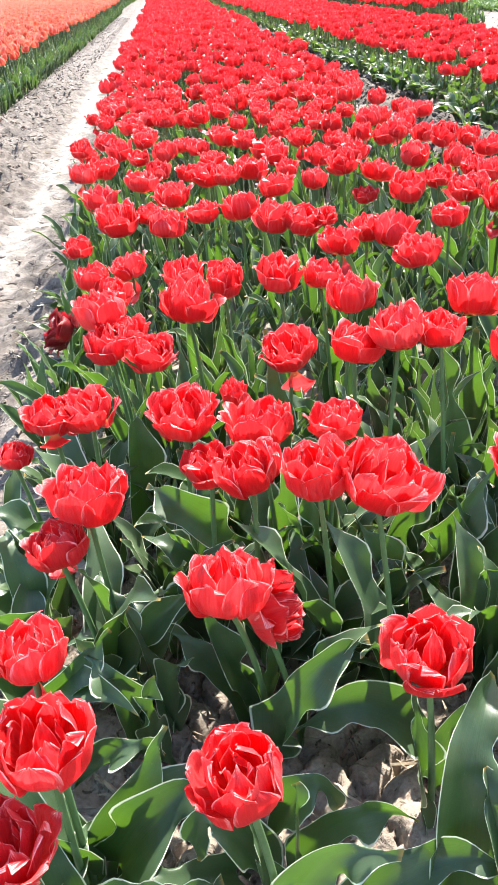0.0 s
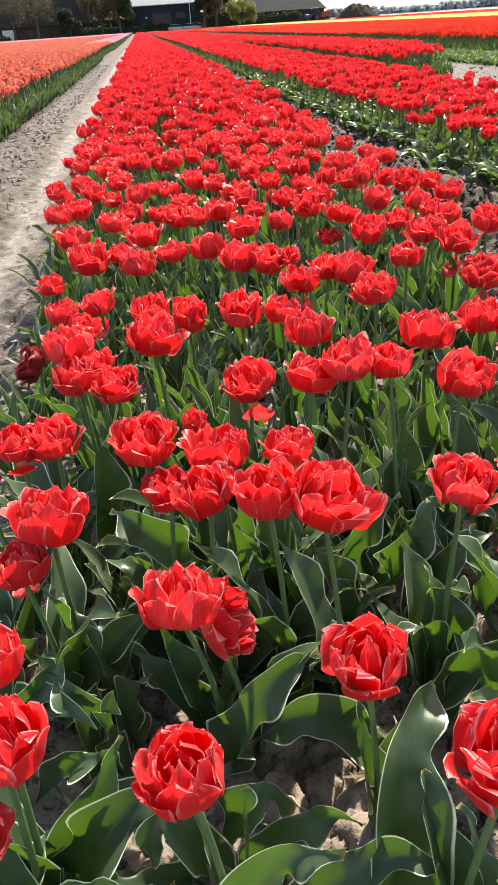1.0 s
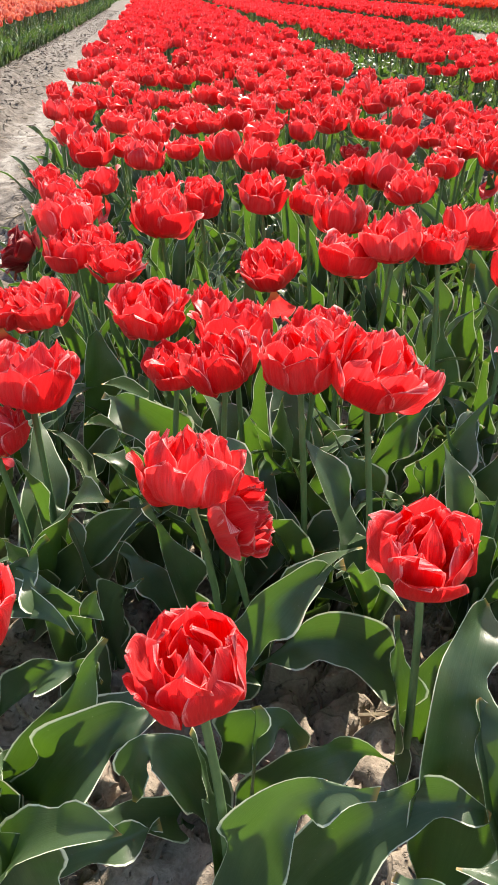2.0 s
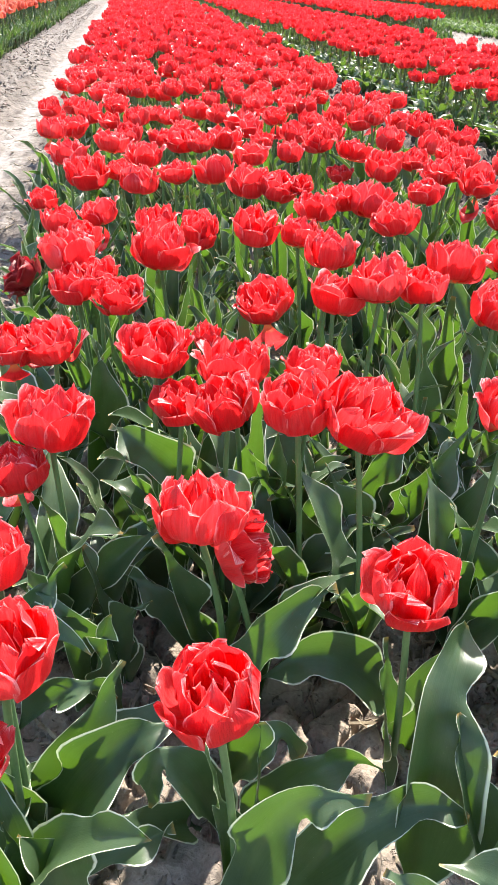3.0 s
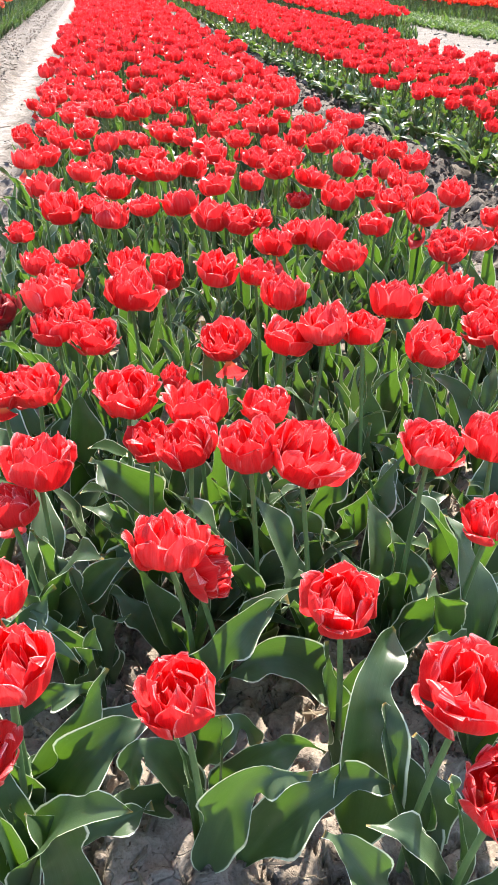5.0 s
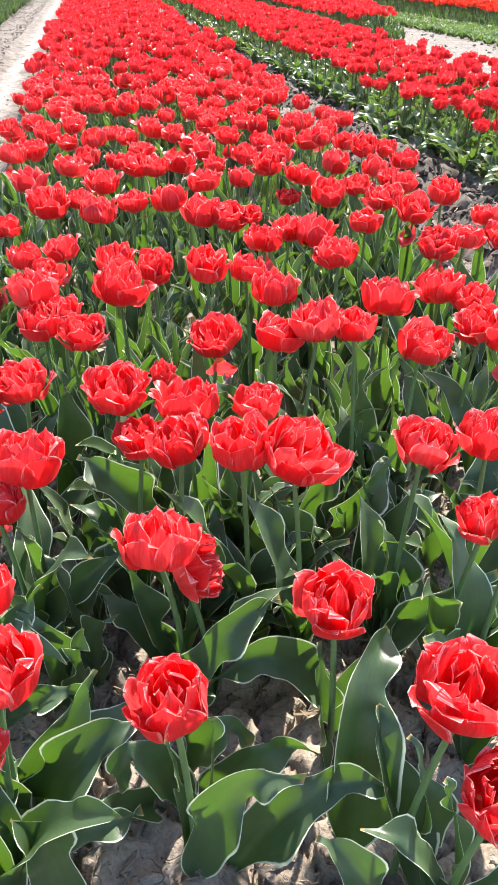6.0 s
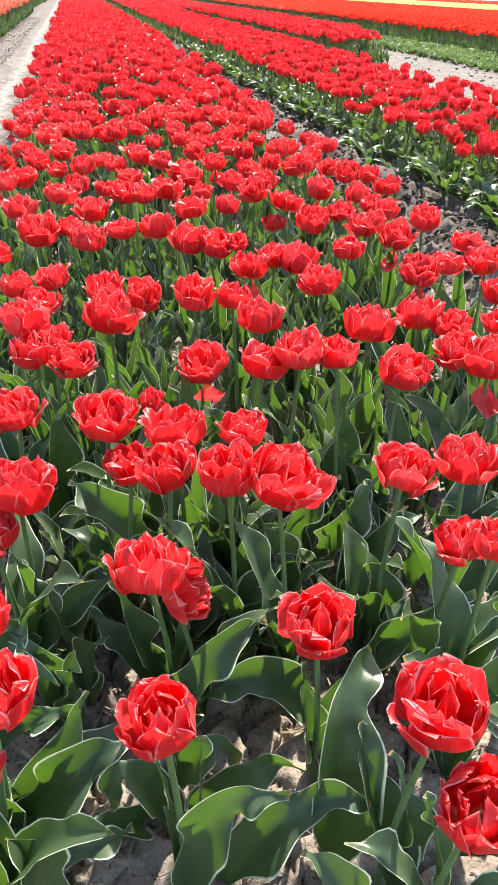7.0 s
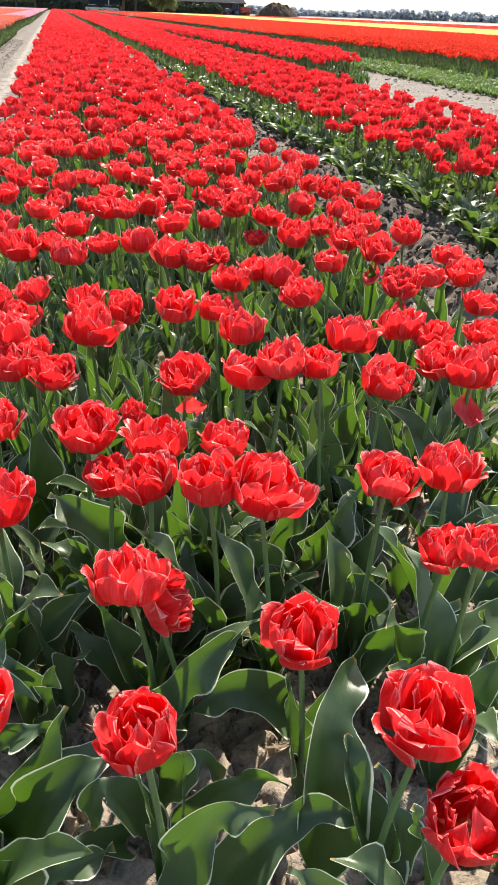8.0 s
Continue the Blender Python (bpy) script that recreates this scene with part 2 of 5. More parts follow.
STEM = plain_material("tulip_stem", (0.07, 0.14, 0.05), (0.14, 0.23, 0.09), 0.45, 60, 0.4, 0, 0.2, 0.001, (1, 1, 0.2))
PISTIL = plain_material("pistil", (0.42, 0.34, 0.12), (0.58, 0.50, 0.24), 0.6, 200, 0.3, 0, 0.2, 0.001)
SOIL = soil_material()
# darker copy of the soil clod, with the furrow's shade in its colour
SHADED_CLOD = plain_material("shaded_soil_clod", (0.026, 0.020, 0.016), (0.105, 0.083, 0.066), 0.9, 25, 0.2, 0, 0.8, 0.01)
ROT = plain_material("rotted_straw", (0.085, 0.070, 0.055), (0.24, 0.20, 0.16), 0.85, 40, 0.2, 0, 0.3, 0.002)
STRAW = plain_material("dry_straw", (0.16, 0.12, 0.08), (0.42, 0.35, 0.25), 0.8, 40, 0.2, 0, 0.3, 0.002)
CLOD = plain_material("soil_clod", (0.12, 0.098, 0.080), (0.33, 0.28, 0.235), 0.9, 25, 0.2, 0, 0.8, 0.01)


# ---- mesh helpers ----
def mesh_from(name, verts, faces, materials, uvs=None, index=None, smooth=True):
    """A mesh from arrays of vertices and of triangles; uvs go with the vertices."""
    verts, faces = np.asarray(verts, dtype=np.float32), np.asarray(faces, dtype=np.int32)
    me = bpy.data.meshes.new(name)
    me.vertices.add(len(verts))
    me.vertices.foreach_set("co", verts.ravel())
    me.loops.add(faces.size)
    me.loops.foreach_set("vertex_index", faces.ravel())
    me.polygons.add(len(faces))
    me.polygons.foreach_set("loop_start", np.arange(0, faces.size, 3, dtype=np.int32))
    if not smooth:
        me.polygons.foreach_set("use_smooth", np.zeros(len(faces), dtype=bool))
    for m in materials:
        me.materials.append(m)
    if index is not None:
        me.polygons.foreach_set("material_index", np.asarray(index, dtype=np.int32))
    if uvs is not None:
        layer = me.uv_layers.new(name="UVMap")
        layer.uv.foreach_set("vector", np.asarray(uvs, dtype=np.float32)[faces.ravel()].ravel())
    me.update(calc_edges=True)
    return me


def sheet(P):
    """Triangles and uvs of a grid of points P[i, j]: i along, j across."""
    n, m = P.shape[:2]
    i, j = np.meshgrid(np.arange(n - 1), np.arange(m - 1), indexing="ij")
    a = (i * m + j).ravel()
    q = np.stack([a, a + 1, a + m + 1, a, a + m + 1, a + m], 1).reshape(-1, 3)
    s, u = np.meshgrid(np.linspace(0, 1, n), np.linspace(0, 1, m), indexing="ij")
    return P.reshape(-1, 3), q, np.stack([u.ravel(), s.ravel()], 1)


def join(pieces):
    """Joins (verts, faces, uvs, material index) tuples into one."""
    V, F, U, I, k = [], [], [], [], 0
    for v, f, u, i in pieces:
        V.append(v), F.append(f + k), U.append(u), I.append(np.full(len(f), i))
        k += len(v)
    return np.concatenate(V), np.concatenate(F), np.concatenate(U), np.concatenate(I)


def part(name, data, parent, m=None, label="", material=None):
    """Links a mesh or bmesh as one mesh object under a thing or a part."""
    if isinstance(data, bmesh.types.BMesh):
        me = bpy.data.meshes.new(name)
        data.to_mesh(me)
        data.free()
        data = me
    if material is not None and not data.materials:
        data.materials.append(material)
    ob = new(name, data)
    ob.parent = parent
    if m is not None:
        ob.matrix_basis = m
    if label:
        ob["label"] = label
    return ob


rng = np.random.default_rng(7)


# ---- tulip pieces ----
def curve(x, xs, ys):
    """A smooth line through the knots."""
    xs, ys = np.array(xs, float), np.array(ys, float)
    d = np.gradient(ys, xs)
    i = np.clip(np.searchsorted(xs, x, side="right") - 1, 0, len(xs) - 2)
    h = xs[i + 1] - xs[i]
    t = (x - xs[i]) / h
    return (2 * t ** 3 - 3 * t ** 2 + 1) * ys[i] + (t ** 3 - 2 * t ** 2 + t) * h * d[i] + (3 * t ** 2 - 2 * t ** 3) * ys[i + 1] + (t ** 3 - t ** 2) * h * d[i + 1]


def petal_points(whorl, opening, seed, n=13, m=9, point=None):
    """A petal of a double tulip, on a bloom of radius 1: foot at the origin, arching out and up along +x."""
    g = np.random.default_rng(seed)
    R = (1.0, 0.86, 0.64, 0.38)[whorl] * g.uniform(0.94, 1.06)
    o = opening * (1.0, 0.75, 0.60, 0.50)[whorl]
    H = (1.66 - 0.34 * opening) * (0.90, 1.0, 1.03, 0.98)[whorl] * g.uniform(0.86, 1.10)
    A = (0.64, 0.62, 0.58, 0.72)[whorl] * g.uniform(0.86, 1.14)
    s = np.linspace(0.0, 1, n)[:, None]
    v = np.linspace(-1, 1, m)[None, :]
    knots = [0, 0.10, 0.28, 0.52, 0.78, 1.0]
    shut = curve(s, knots, [0.07, 0.50, 0.86, 1.0, 0.94, 0.76 - 0.08 * whorl])
    wide = curve(s, knots, [0.07, 0.48, 0.84, 1.04, 1.15, 1.30])
    r = R * (shut * (1 - o) + wide * o) * (1 + 0 * v)
    z = H * (curve(s, knots, [0, 0.035, 0.17, 0.46, 0.77, 1.0]) - 0.05 * o * s ** 3) * (1 + 0 * v)
    point = g.uniform(0.06, 0.38) if point is None else point
    width = curve(s, [0, 0.12, 0.40, 0.66, 0.84, 0.94, 1.0], [0.40, 0.66, 0.95, 1.0, 0.80 + 0.3 * (point - 0.2), 0.50 + 0.6 * (point - 0.2), point])
    ang = v * A * width
    ph = g.uniform(0, 6.28, 8)
    # the blade is flatter than the cup, its sides ruffle, its tip curls in or out
    roll = g.uniform(-0.05, 0.16)
    r = r * (1 + roll * v ** 2 * s) - 0.03 * np.exp(-(v / 0.3) ** 2) * s
    r = r + 0.034 * np.sin(5.5 * v + ph[0] + 1.5 * s) * s + (0.085 * np.sin(9 * s + 2 * v + ph[1]) + 0.03 * np.sin(21 * s + ph[7])) * np.abs(v) ** 2 * s
    z = z - 0.07 * v ** 2 * s * H + 0.05 * s ** 2 * np.sin(2.6 * v + ph[2]) + 0.03 * s ** 4 * np.sin(9 * v + ph[3])
    curl = (np.clip(s - 0.70, 0, 1) / 0.30) ** 1.6
    tip = g.uniform(-0.12, 0.36) * (1 - 0.25 * whorl)
    r = r + tip * curl
    z = z - 0.45 * abs(tip) * curl
    if whorl >= 2:
        ang = ang + 0.45 * s * np.sin(ph[4])
        r = r + 0.10 * np.sin(5 * s + ph[5]) * s
    return np.stack([r * np.cos(ang), r * np.sin(ang), z], -1)


def leaf_points(base, tip, arch, width, fold=0.35, wave=0.012, twist=0.0, seed=0, n=15, m=7, bulge=0.0, lobe=0.75, mid=None, roll=0.0, facing=None):
    """A broad lance-shaped leaf from base to tip: arch lifts its middle, twist (degrees) turns the blade along its way.
    mid names the blade's middle outright; roll turns the whole blade, from the way that its middle faces if that is given."""
    g = np.random.default_rng(seed)
    b, t = np.array(base, float), np.array(tip, float)
    run = t - b
    flat = np.array([run[0], run[1], 0.0])
    flat = flat / (np.linalg.norm(flat) + 1e-6)
    across = np.array([-flat[1], flat[0], 0.0])
    c = (b + t) / 2 + np.array([0, 0, arch]) + across * bulge - flat * arch * 0.35
    if mid is not None:
        c = 2 * np.array(mid, float) - (b + t) / 2
    s = np.linspace(0, 1, n)
    S = s[:, None]
    P = (1 - S) ** 2 * b + 2 * S * (1 - S) * c + S ** 2 * t
    T = np.gradient(P, axis=0)
    T = T / np.linalg.norm(T, axis=1, keepdims=True)
    side = np.cross(np.array([0, 0, 1.0]), T) + 1e-3 * across
    bad = np.linalg.norm(side, axis=1) < 0.25
    side[bad] = across
    side = side / np.linalg.norm(side, axis=1, keepdims=True)
    nrm = np.cross(T, side)
    if facing is not None:
        to = np.array(facing, float)
        turn = math.degrees(math.atan2(-side[n // 2] @ to, nrm[n // 2] @ to))
        roll = roll + (turn + 90) % 180 - 90 - twist / 2
    th = np.radians(roll + twist * s[:, None])
    side, nrm = side * np.cos(th) + nrm * np.sin(th), nrm * np.cos(th) - side * np.sin(th)
    w = np.sin(np.pi * np.clip(0.07 + 0.93 * s ** lobe, 0, 1)) ** 0.85
    w = np.maximum(w, 0.30 * (1 - s) ** 2) * width / 2
    w = w * (1 - 0.45 * s ** 4)
    w[-1] = width * 0.012
    v = np.linspace(-1, 1, m)[None, :, None]
    ph = g.uniform(0, 6.28, 4)
    W = w[:, None, None]
    cup = (fold * (1.15 - 0.55 * s))[:, None, None]
    S3 = s[:, None, None]
    Q = P[:, None, :] + side[:, None, :] * v * W * np.sqrt(np.maximum(0.15, 1 - cup ** 2 * 0.6)) + nrm[:, None, :] * np.abs(v) ** 1.6 * W * cup
    edge = np.abs(v) ** 2
    rip = np.where(v > 0, np.sin(S3 * 11 + ph[0]) + 0.5 * np.sin(S3 * 21 + ph[1]), np.sin(S3 * 10 + ph[2]) + 0.5 * np.sin(S3 * 19 + ph[3]))
    return Q + nrm[:, None, :] * edge * rip * wave * np.sin(np.pi * S3) + side[:, None, :] * v * edge * wave * 0.5 * rip


def tube(points, radii, sides=6):
    P = np.array(points, float)
    T = np.gradient(P, axis=0)
    T = T / np.linalg.norm(T, axis=1, keepdims=True)
    ref = np.array([1.0, 0.2, 0.1])
    a = np.cross(T, ref)
    a = a / np.linalg.norm(a, axis=1, keepdims=True)
    b = np.cross(T, a)
    th = np.linspace(0, 2 * np.pi, sides + 1)[None, :, None]
    r = np.array(radii, float)[:, None, None]
    return sheet(P[:, None, :] + r * (a[:, None, :] * np.cos(th) + b[:, None, :] * np.sin(th)))


PETALS = {}
for whorl in range(4):
    for op in range(3):
        for var in range(5):
            v, f, u = sheet(petal_points(whorl, (0.06, 0.38, 0.80)[op], 100 * whorl + 10 * op + var, *((13, 9) if whorl < 2 else (9, 7))))
            PETALS[whorl, op, var] = mesh_from("petal", v, f, [RED], u)

WILT_PETALS = []
for var in range(3):
    v, f, u = sheet(petal_points(0, 1.0, 900 + var))
    WILT_PETALS.append(mesh_from("wilted_petal", v, f, [WILTED], u))

LEAVES, BROAD = [], []
for var in range(14):
    lean = rng.uniform(0.04, 0.15)
    high = rng.uniform(0.13, 0.27)
    v, f, u = sheet(leaf_points((0, 0, 0), (lean, rng.uniform(-0.03, 0.03), high), rng.uniform(0.0, 0.09), rng.uniform(0.024, 0.050),
                                rng.uniform(0.25, 0.7), rng.uniform(0.004, 0.009), rng.uniform(-60, 60), 300 + var, 13, 7))
    LEAVES.append(mesh_from("leaf", v, f, [LEAF], u))
for var in range(12):
    lean = rng.uniform(0.08, 0.19)
    high = rng.uniform(0.09, 0.22)
    v, f, u = sheet(leaf_points((0, 0, 0), (lean, rng.uniform(-0.05, 0.05), high), rng.uniform(0.04, 0.13), rng.uniform(0.046, 0.070),
                                rng.uniform(0.22, 0.5), rng.uniform(0.005, 0.010), rng.uniform(-45, 45), 340 + var, 18, 9))
    BROAD.append(mesh_from("leaf", v, f, [LEAF], u))


def bloom_layout(g, counts=(6, 6, 6, 4)):
    """Whorl, turn, tip-out and lift for every petal of a bloom."""
    rows = []
    for whorl, count in enumerate(counts):
        start = g.uniform(0, 360)
        for i in range(count):
            rows.append((whorl, start + i * 360 / count + g.uniform(-14, 14), g.uniform(-7, 8) + (4 if whorl == 0 else 0), g.uniform(-0.08, 0.12)))
    return rows


PISTIL_MESH = mesh_from("pistil", *tube([(0, 0, -0.06), (0, 0, 0.1), (0, 0, 0.45), (0, 0, 0.52), (0, 0, 0.54)], [0.20, 0.09, 0.05, 0.07, 0.01])[:2], [PISTIL])


def stem_mesh(bend_x, bend_y, height):
    s = np.linspace(0, 1, 7)
    pts = [(bend_x * k ** 1.7, bend_y * k ** 1.7, height * k) for k in s]
    v, f, u = tube(pts, np.linspace(0.0044, 0.0032, 7), 8)
    return mesh_from("stem", v, f, [STEM], u)


TULIP_LABEL = "red double tulip with ruffled petals and grey-green leaves"


def tulip(x, y, z, size, opening=None, tilt=None, toward=None, leaves=3, lean=None, label=TULIP_LABEL, group="tulips of the middle bed", wilted=False, ground=0.0):
    """One tulip whose bloom is centred at x, y, z; tilt in degrees toward a compass turn."""
    g = np.random.default_rng(int(abs(x * 7919 + y * 104729 + z * 31) * 1000) % 2 ** 31)
    R = size * 0.43
    if opening is None:
        opening = int(g.choice([0, 1, 1, 1, 2, 2]))
    if tilt is None:
        tilt = g.uniform(2, 17)
    if toward is None:
        toward = g.uniform(0, 360)
    swing = Matrix.Rotation(radians(tilt), 4, Vector((-math.sin(radians(toward)), math.cos(radians(toward)), 0)))
    drop = swing @ Vector((0, 0, 0.72 * R))   # from the bloom's foot to its middle
    if lean is None:
        lean = (g.uniform(-0.03, 0.015), g.uniform(-0.05, 0.0))
    bx, by = lean[0] - drop.x, lean[1] - drop.y
    top = z - drop.z - ground
    thing = new("tulip", None)
    thing.empty_display_size = 0.05
    thing.matrix_basis = pose(x - lean[0], y - lean[1], ground)
    tagged(thing, label, "tulip", group)
    part("stem", stem_mesh(bx, by, top), thing)
    for i in range(leaves):
        k = g.uniform(0.85, 1.2)
        m = pose(g.uniform(-0.006, 0.006), g.uniform(-0.006, 0.006), g.uniform(-0.005, 0.02) + 0.02 * i, 0, 0, i * 360 / leaves + g.uniform(-40, 40))
        pool = BROAD if y < 1.25 and i < 2 else LEAVES
        part("leaf", pool[int(g.integers(len(pool)))], thing, m @ Matrix.Diagonal((k, k, k * 1.02, 1)))
    squash = g.uniform(0.92, 1.1)
    seat = Matrix.Translation((bx, by, top - R * 0.05)) @ swing @ pose(0, 0, 0, 0, 0, g.uniform(0, 360)) @ Matrix.Diagonal((R, R, R * squash, 1))
    bloom = part("bloom", PISTIL_MESH, thing, seat, "pale yellow pistil ringed by petals")
    droop = g.uniform() < 0.22 and tilt < 25   # one spent outer petal hangs down
    for k, (whorl, turn, out, lift) in enumerate(bloom_layout(g)):
        if droop and k == 0:
            out, lift = g.uniform(75, 125), 0.05
        data = WILT_PETALS[int(g.integers(3))] if wilted else PETALS[whorl, opening, int(g.integers(5))]
        part("petal", data, bloom, pose(0, 0, lift, 0, out * (2.5 if wilted else 1), turn))
    return thing


# ---- ground: one sheet to the horizon ----
TABLES = {}


def value_noise(x, y, scale, seed):
    if seed not in TABLES:
        TABLES[seed] = np.random.default_rng(seed).random((256, 256))
    table = TABLES[seed]
    X, Y = x * scale, y * scale
    xi, yi = np.floor(X).astype(int), np.floor(Y).astype(int)
    fx, fy = X - xi, Y - yi
    fx, fy = fx * fx * (3 - 2 * fx), fy * fy * (3 - 2 * fy)
    t = lambda i, j: table[i % 256, j % 256]
    return (t(xi, yi) * (1 - fx) + t(xi + 1, yi) * fx) * (1 - fy) + (t(xi, yi + 1) * (1 - fx) + t(xi + 1, yi + 1) * fx) * fy - 0.5


def cracks(x, y, cell=0.085):
    """1 along the winding borders between clay plates, 0 on them."""
    wx = x + 0.05 * value_noise(x, y, 14, 16) + 0.02 * value_noise(x, y, 45, 18)
    wy = y + 0.05 * value_noise(x, y, 14, 17) + 0.02 * value_noise(x, y, 45, 19)
    if 20 not in TABLES:
        TABLES[20], TABLES[21] = np.random.default_rng(20).random((256, 256)), np.random.default_rng(21).random((256, 256))
    X, Y = wx / cell, wy / cell
    xi, yi = np.floor(X).astype(int), np.floor(Y).astype(int)
    d = np.stack([np.hypot(xi + i + TABLES[20][(xi + i) % 256, (yi + j) % 256] - X, yi + j + TABLES[21][(xi + i) % 256, (yi + j) % 256] - Y)
                  for i in (-1, 0, 1) for j in (-1, 0, 1)])
    d.sort(axis=0)
    gap = (d[1] - d[0]) * cell
    wide = 0.0045 + 0.011 * np.clip(value_noise(x, y, 7, 22) + 0.15, 0, 1)
    return np.exp(-(gap / wide) ** 2)


def step(x, a, b):
    k = np.clip((x - a) / (b - a), 0, 1)
    return k * k * (3 - 2 * k)


def ground_height(x, y):
    near = np.exp(-np.maximum(0, np.hypot(x, y) - 4) / 7) * (1 - step(y, 7, 15))
    lumps = (0.020 * value_noise(x, y, 4, 1) + 0.020 * value_noise(x, y, 11, 2) + 0.020 * value_noise(x, y, 24, 3) + 0.010 * value_noise(x, y, 46, 13)) * near
    rough_left = step(x, -1.45, -1.15) * (1 - step(x, -0.95, -0.75))
    rough_right = step(x, 1.02, 1.2) * (1 - step(x, 1.75, 1.95))
    track = step(x, -0.92, -0.8) * (1 - step(x, -0.52, -0.40))
    clods = 0.075 * value_noise(x, y * 0.7, 9, 5) + 0.06 * value_noise(x, y, 21, 6) + 0.035 * value_noise(x, y, 45, 7)
    z = lumps * (1 - 0.3 * track) + (0.014 * value_noise(x * 0.8 + y * 0.5, y * 1.3, 14, 8) + 0.010 * value_noise(x, y * 1.4, 33, 9)) * track * near
    z = z + (rough_left * (0.85 * clods + 0.02) + rough_right * (1.0 * clods - 0.05 + 0.10 * np.exp(-((x - 1.55) / 0.13) ** 2))) * near
    fade = np.exp(-np.maximum(0, y - 4) / 25)
    z = z - 0.045 * track * fade + 0.075 * np.exp(-((x + 1.16) / 0.13) ** 2) * fade
    # crusted ridges and hollows on the open soil beside the bed
    crust = (1 - step(x, -0.46, -0.34)) * (1 - 0.72 * step(x, -0.78, -0.70) * (1 - step(x, -0.60, -0.52))) * near
    ridge = np.abs(value_noise(x * 0.9 + y * 0.5, y * 1.5 - x * 0.4, 10, 10)) * 2
    # shrinkage cracks and crumbs between the nearest plants
    plot = step(x, -0.34, -0.26) * (1 - step(x, 0.85, 0.95)) * step(y, 0.2, 0.3) * (1 - step(y, 1.3, 1.6))
    if np.any(plot > 0):
        z = z - plot * 0.034 * cracks(x, y) + plot * (0.010 * value_noise(x, y, 62, 14) + 0.007 * value_noise(x, y, 118, 15))
    z = z + crust * (0.042 * (0.5 - ridge) + 0.030 * value_noise(x, y * 1.3, 24, 11) + 0.014 * value_noise(x, y, 40, 12))
    return z


def graded(stops):
    """Lines spaced by the steps named between the stops."""
    out = [stops[0][0]]
    for (a, d0), (b, d1) in zip(stops, stops[1:]):
        pos = a
        while pos < b - 1e-6:
            d = d0 + (d1 - d0) * (pos - a) / (b - a)
            pos = min(b, pos + d)
            out.append(pos)
    return np.array(out)


gx = graded([(-3000, 900), (-60, 12), (-8, 0.6), (-1.5, 0.02), (-0.32, 0.018), (-0.28, 0.006), (0.52, 0.006), (0.60, 0.018), (2.1, 0.02), (7, 0.12), (70, 12), (3000, 900)])
gy = graded([(-40, 8), (-1, 0.2), (0.25, 0.018), (0.38, 0.006), (1.15, 0.006), (1.3, 0.018), (3.2, 0.018), (12, 0.10), (80, 4), (300, 30), (4000, 900)])
GX, GY = np.meshgrid(gx, gy, indexing="ij")
v, f, u = sheet(np.stack([GX, GY, ground_height(GX, GY)], -1))
ground = new("ground", mesh_from("ground", v, f[:, ::-1], [SOIL], u))
tagged(ground, "dry grey-brown cracked sandy clay field soil with pale trodden track", "ground", kind="structure")


def floor_at(x, y):
    return float(ground_height(np.array([x]), np.array([y]))[0])

# ---- the nearest tulips of the middle bed, row by row ----
FRONT = [
    (0.015, 0.597, 0.335, 0.075, 0, 5, 230), (0.194, 0.702, 0.325, 0.084, 1, 8, 262), (0.021, 0.803, 0.345, 0.088, 0, 12, 80),
    (-0.130, 0.626, 0.366, 0.084, 1, 9, 300), (-0.151, 0.709, 0.376, 0.066, 1, 12, 90),
    (-0.127, 0.976, 0.352, 0.090, 1, 10, 60), (-0.166, 0.939, 0.310, 0.073, 1, 14, 120), (0.133, 0.930, 0.378, 0.078, 0, 6, 200),
    (0.206, 0.908, 0.376, 0.098, 2, 20, 330), (0.274, 0.562, 0.335, 0.092, 1, 5, 230),
]
SECOND = [
    (0.283, 0.484, 0.300, 0.084, 0, 14, 240), (0.398, 0.795, 0.340, 0.064, 1, 8, 160), (0.426, 0.764, 0.360, 0.064, 1, 9, 20),
    (0.364, 0.902, 0.377, 0.075, 1, 12, 300), (0.461, 0.925, 0.370, 0.082, 1, 10, 45), (0.015, 1.060, 0.320, 0.070, 1, 8, 180),
    (0.063, 0.992, 0.351, 0.080, 1, 12, 210), (0.089, 1.119, 0.341, 0.096, 1, 10, 80), (0.063, 1.232, 0.330, 0.045, 0, 5, 0),
    (-0.010, 1.133, 0.358, 0.092, 2, 10, 270), (0.187, 1.098, 0.345, 0.074, 2, 14, 110),
]
THIRD = [
    (-0.149, 1.210, 0.341, 0.084), (-0.199, 1.206, 0.342, 0.074), (0.162, 1.350, 0.335, 0.090), (0.249, 1.241, 0.385, 0.079),
    (0.301, 1.220, 0.410, 0.082), (0.366, 1.225, 0.400, 0.071), (0.486, 1.215, 0.370, 0.093), (0.609, 1.279, 0.370, 0.084),
    (0.645, 1.225, 0.370, 0.092), (0.710, 1.288, 0.360, 0.078), (0.489, 1.413, 0.371, 0.100), (0.622, 1.482, 0.360, 0.092),
    (0.663, 1.421, 0.360, 0.075), (0.771, 1.422, 0.360, 0.077), (0.281, 1.427, 0.390, 0.088), (0.257, 1.560, 0.380, 0.072),
    (0.177, 1.547, 0.395, 0.080), (0.079, 1.585, 0.380, 0.075),
]
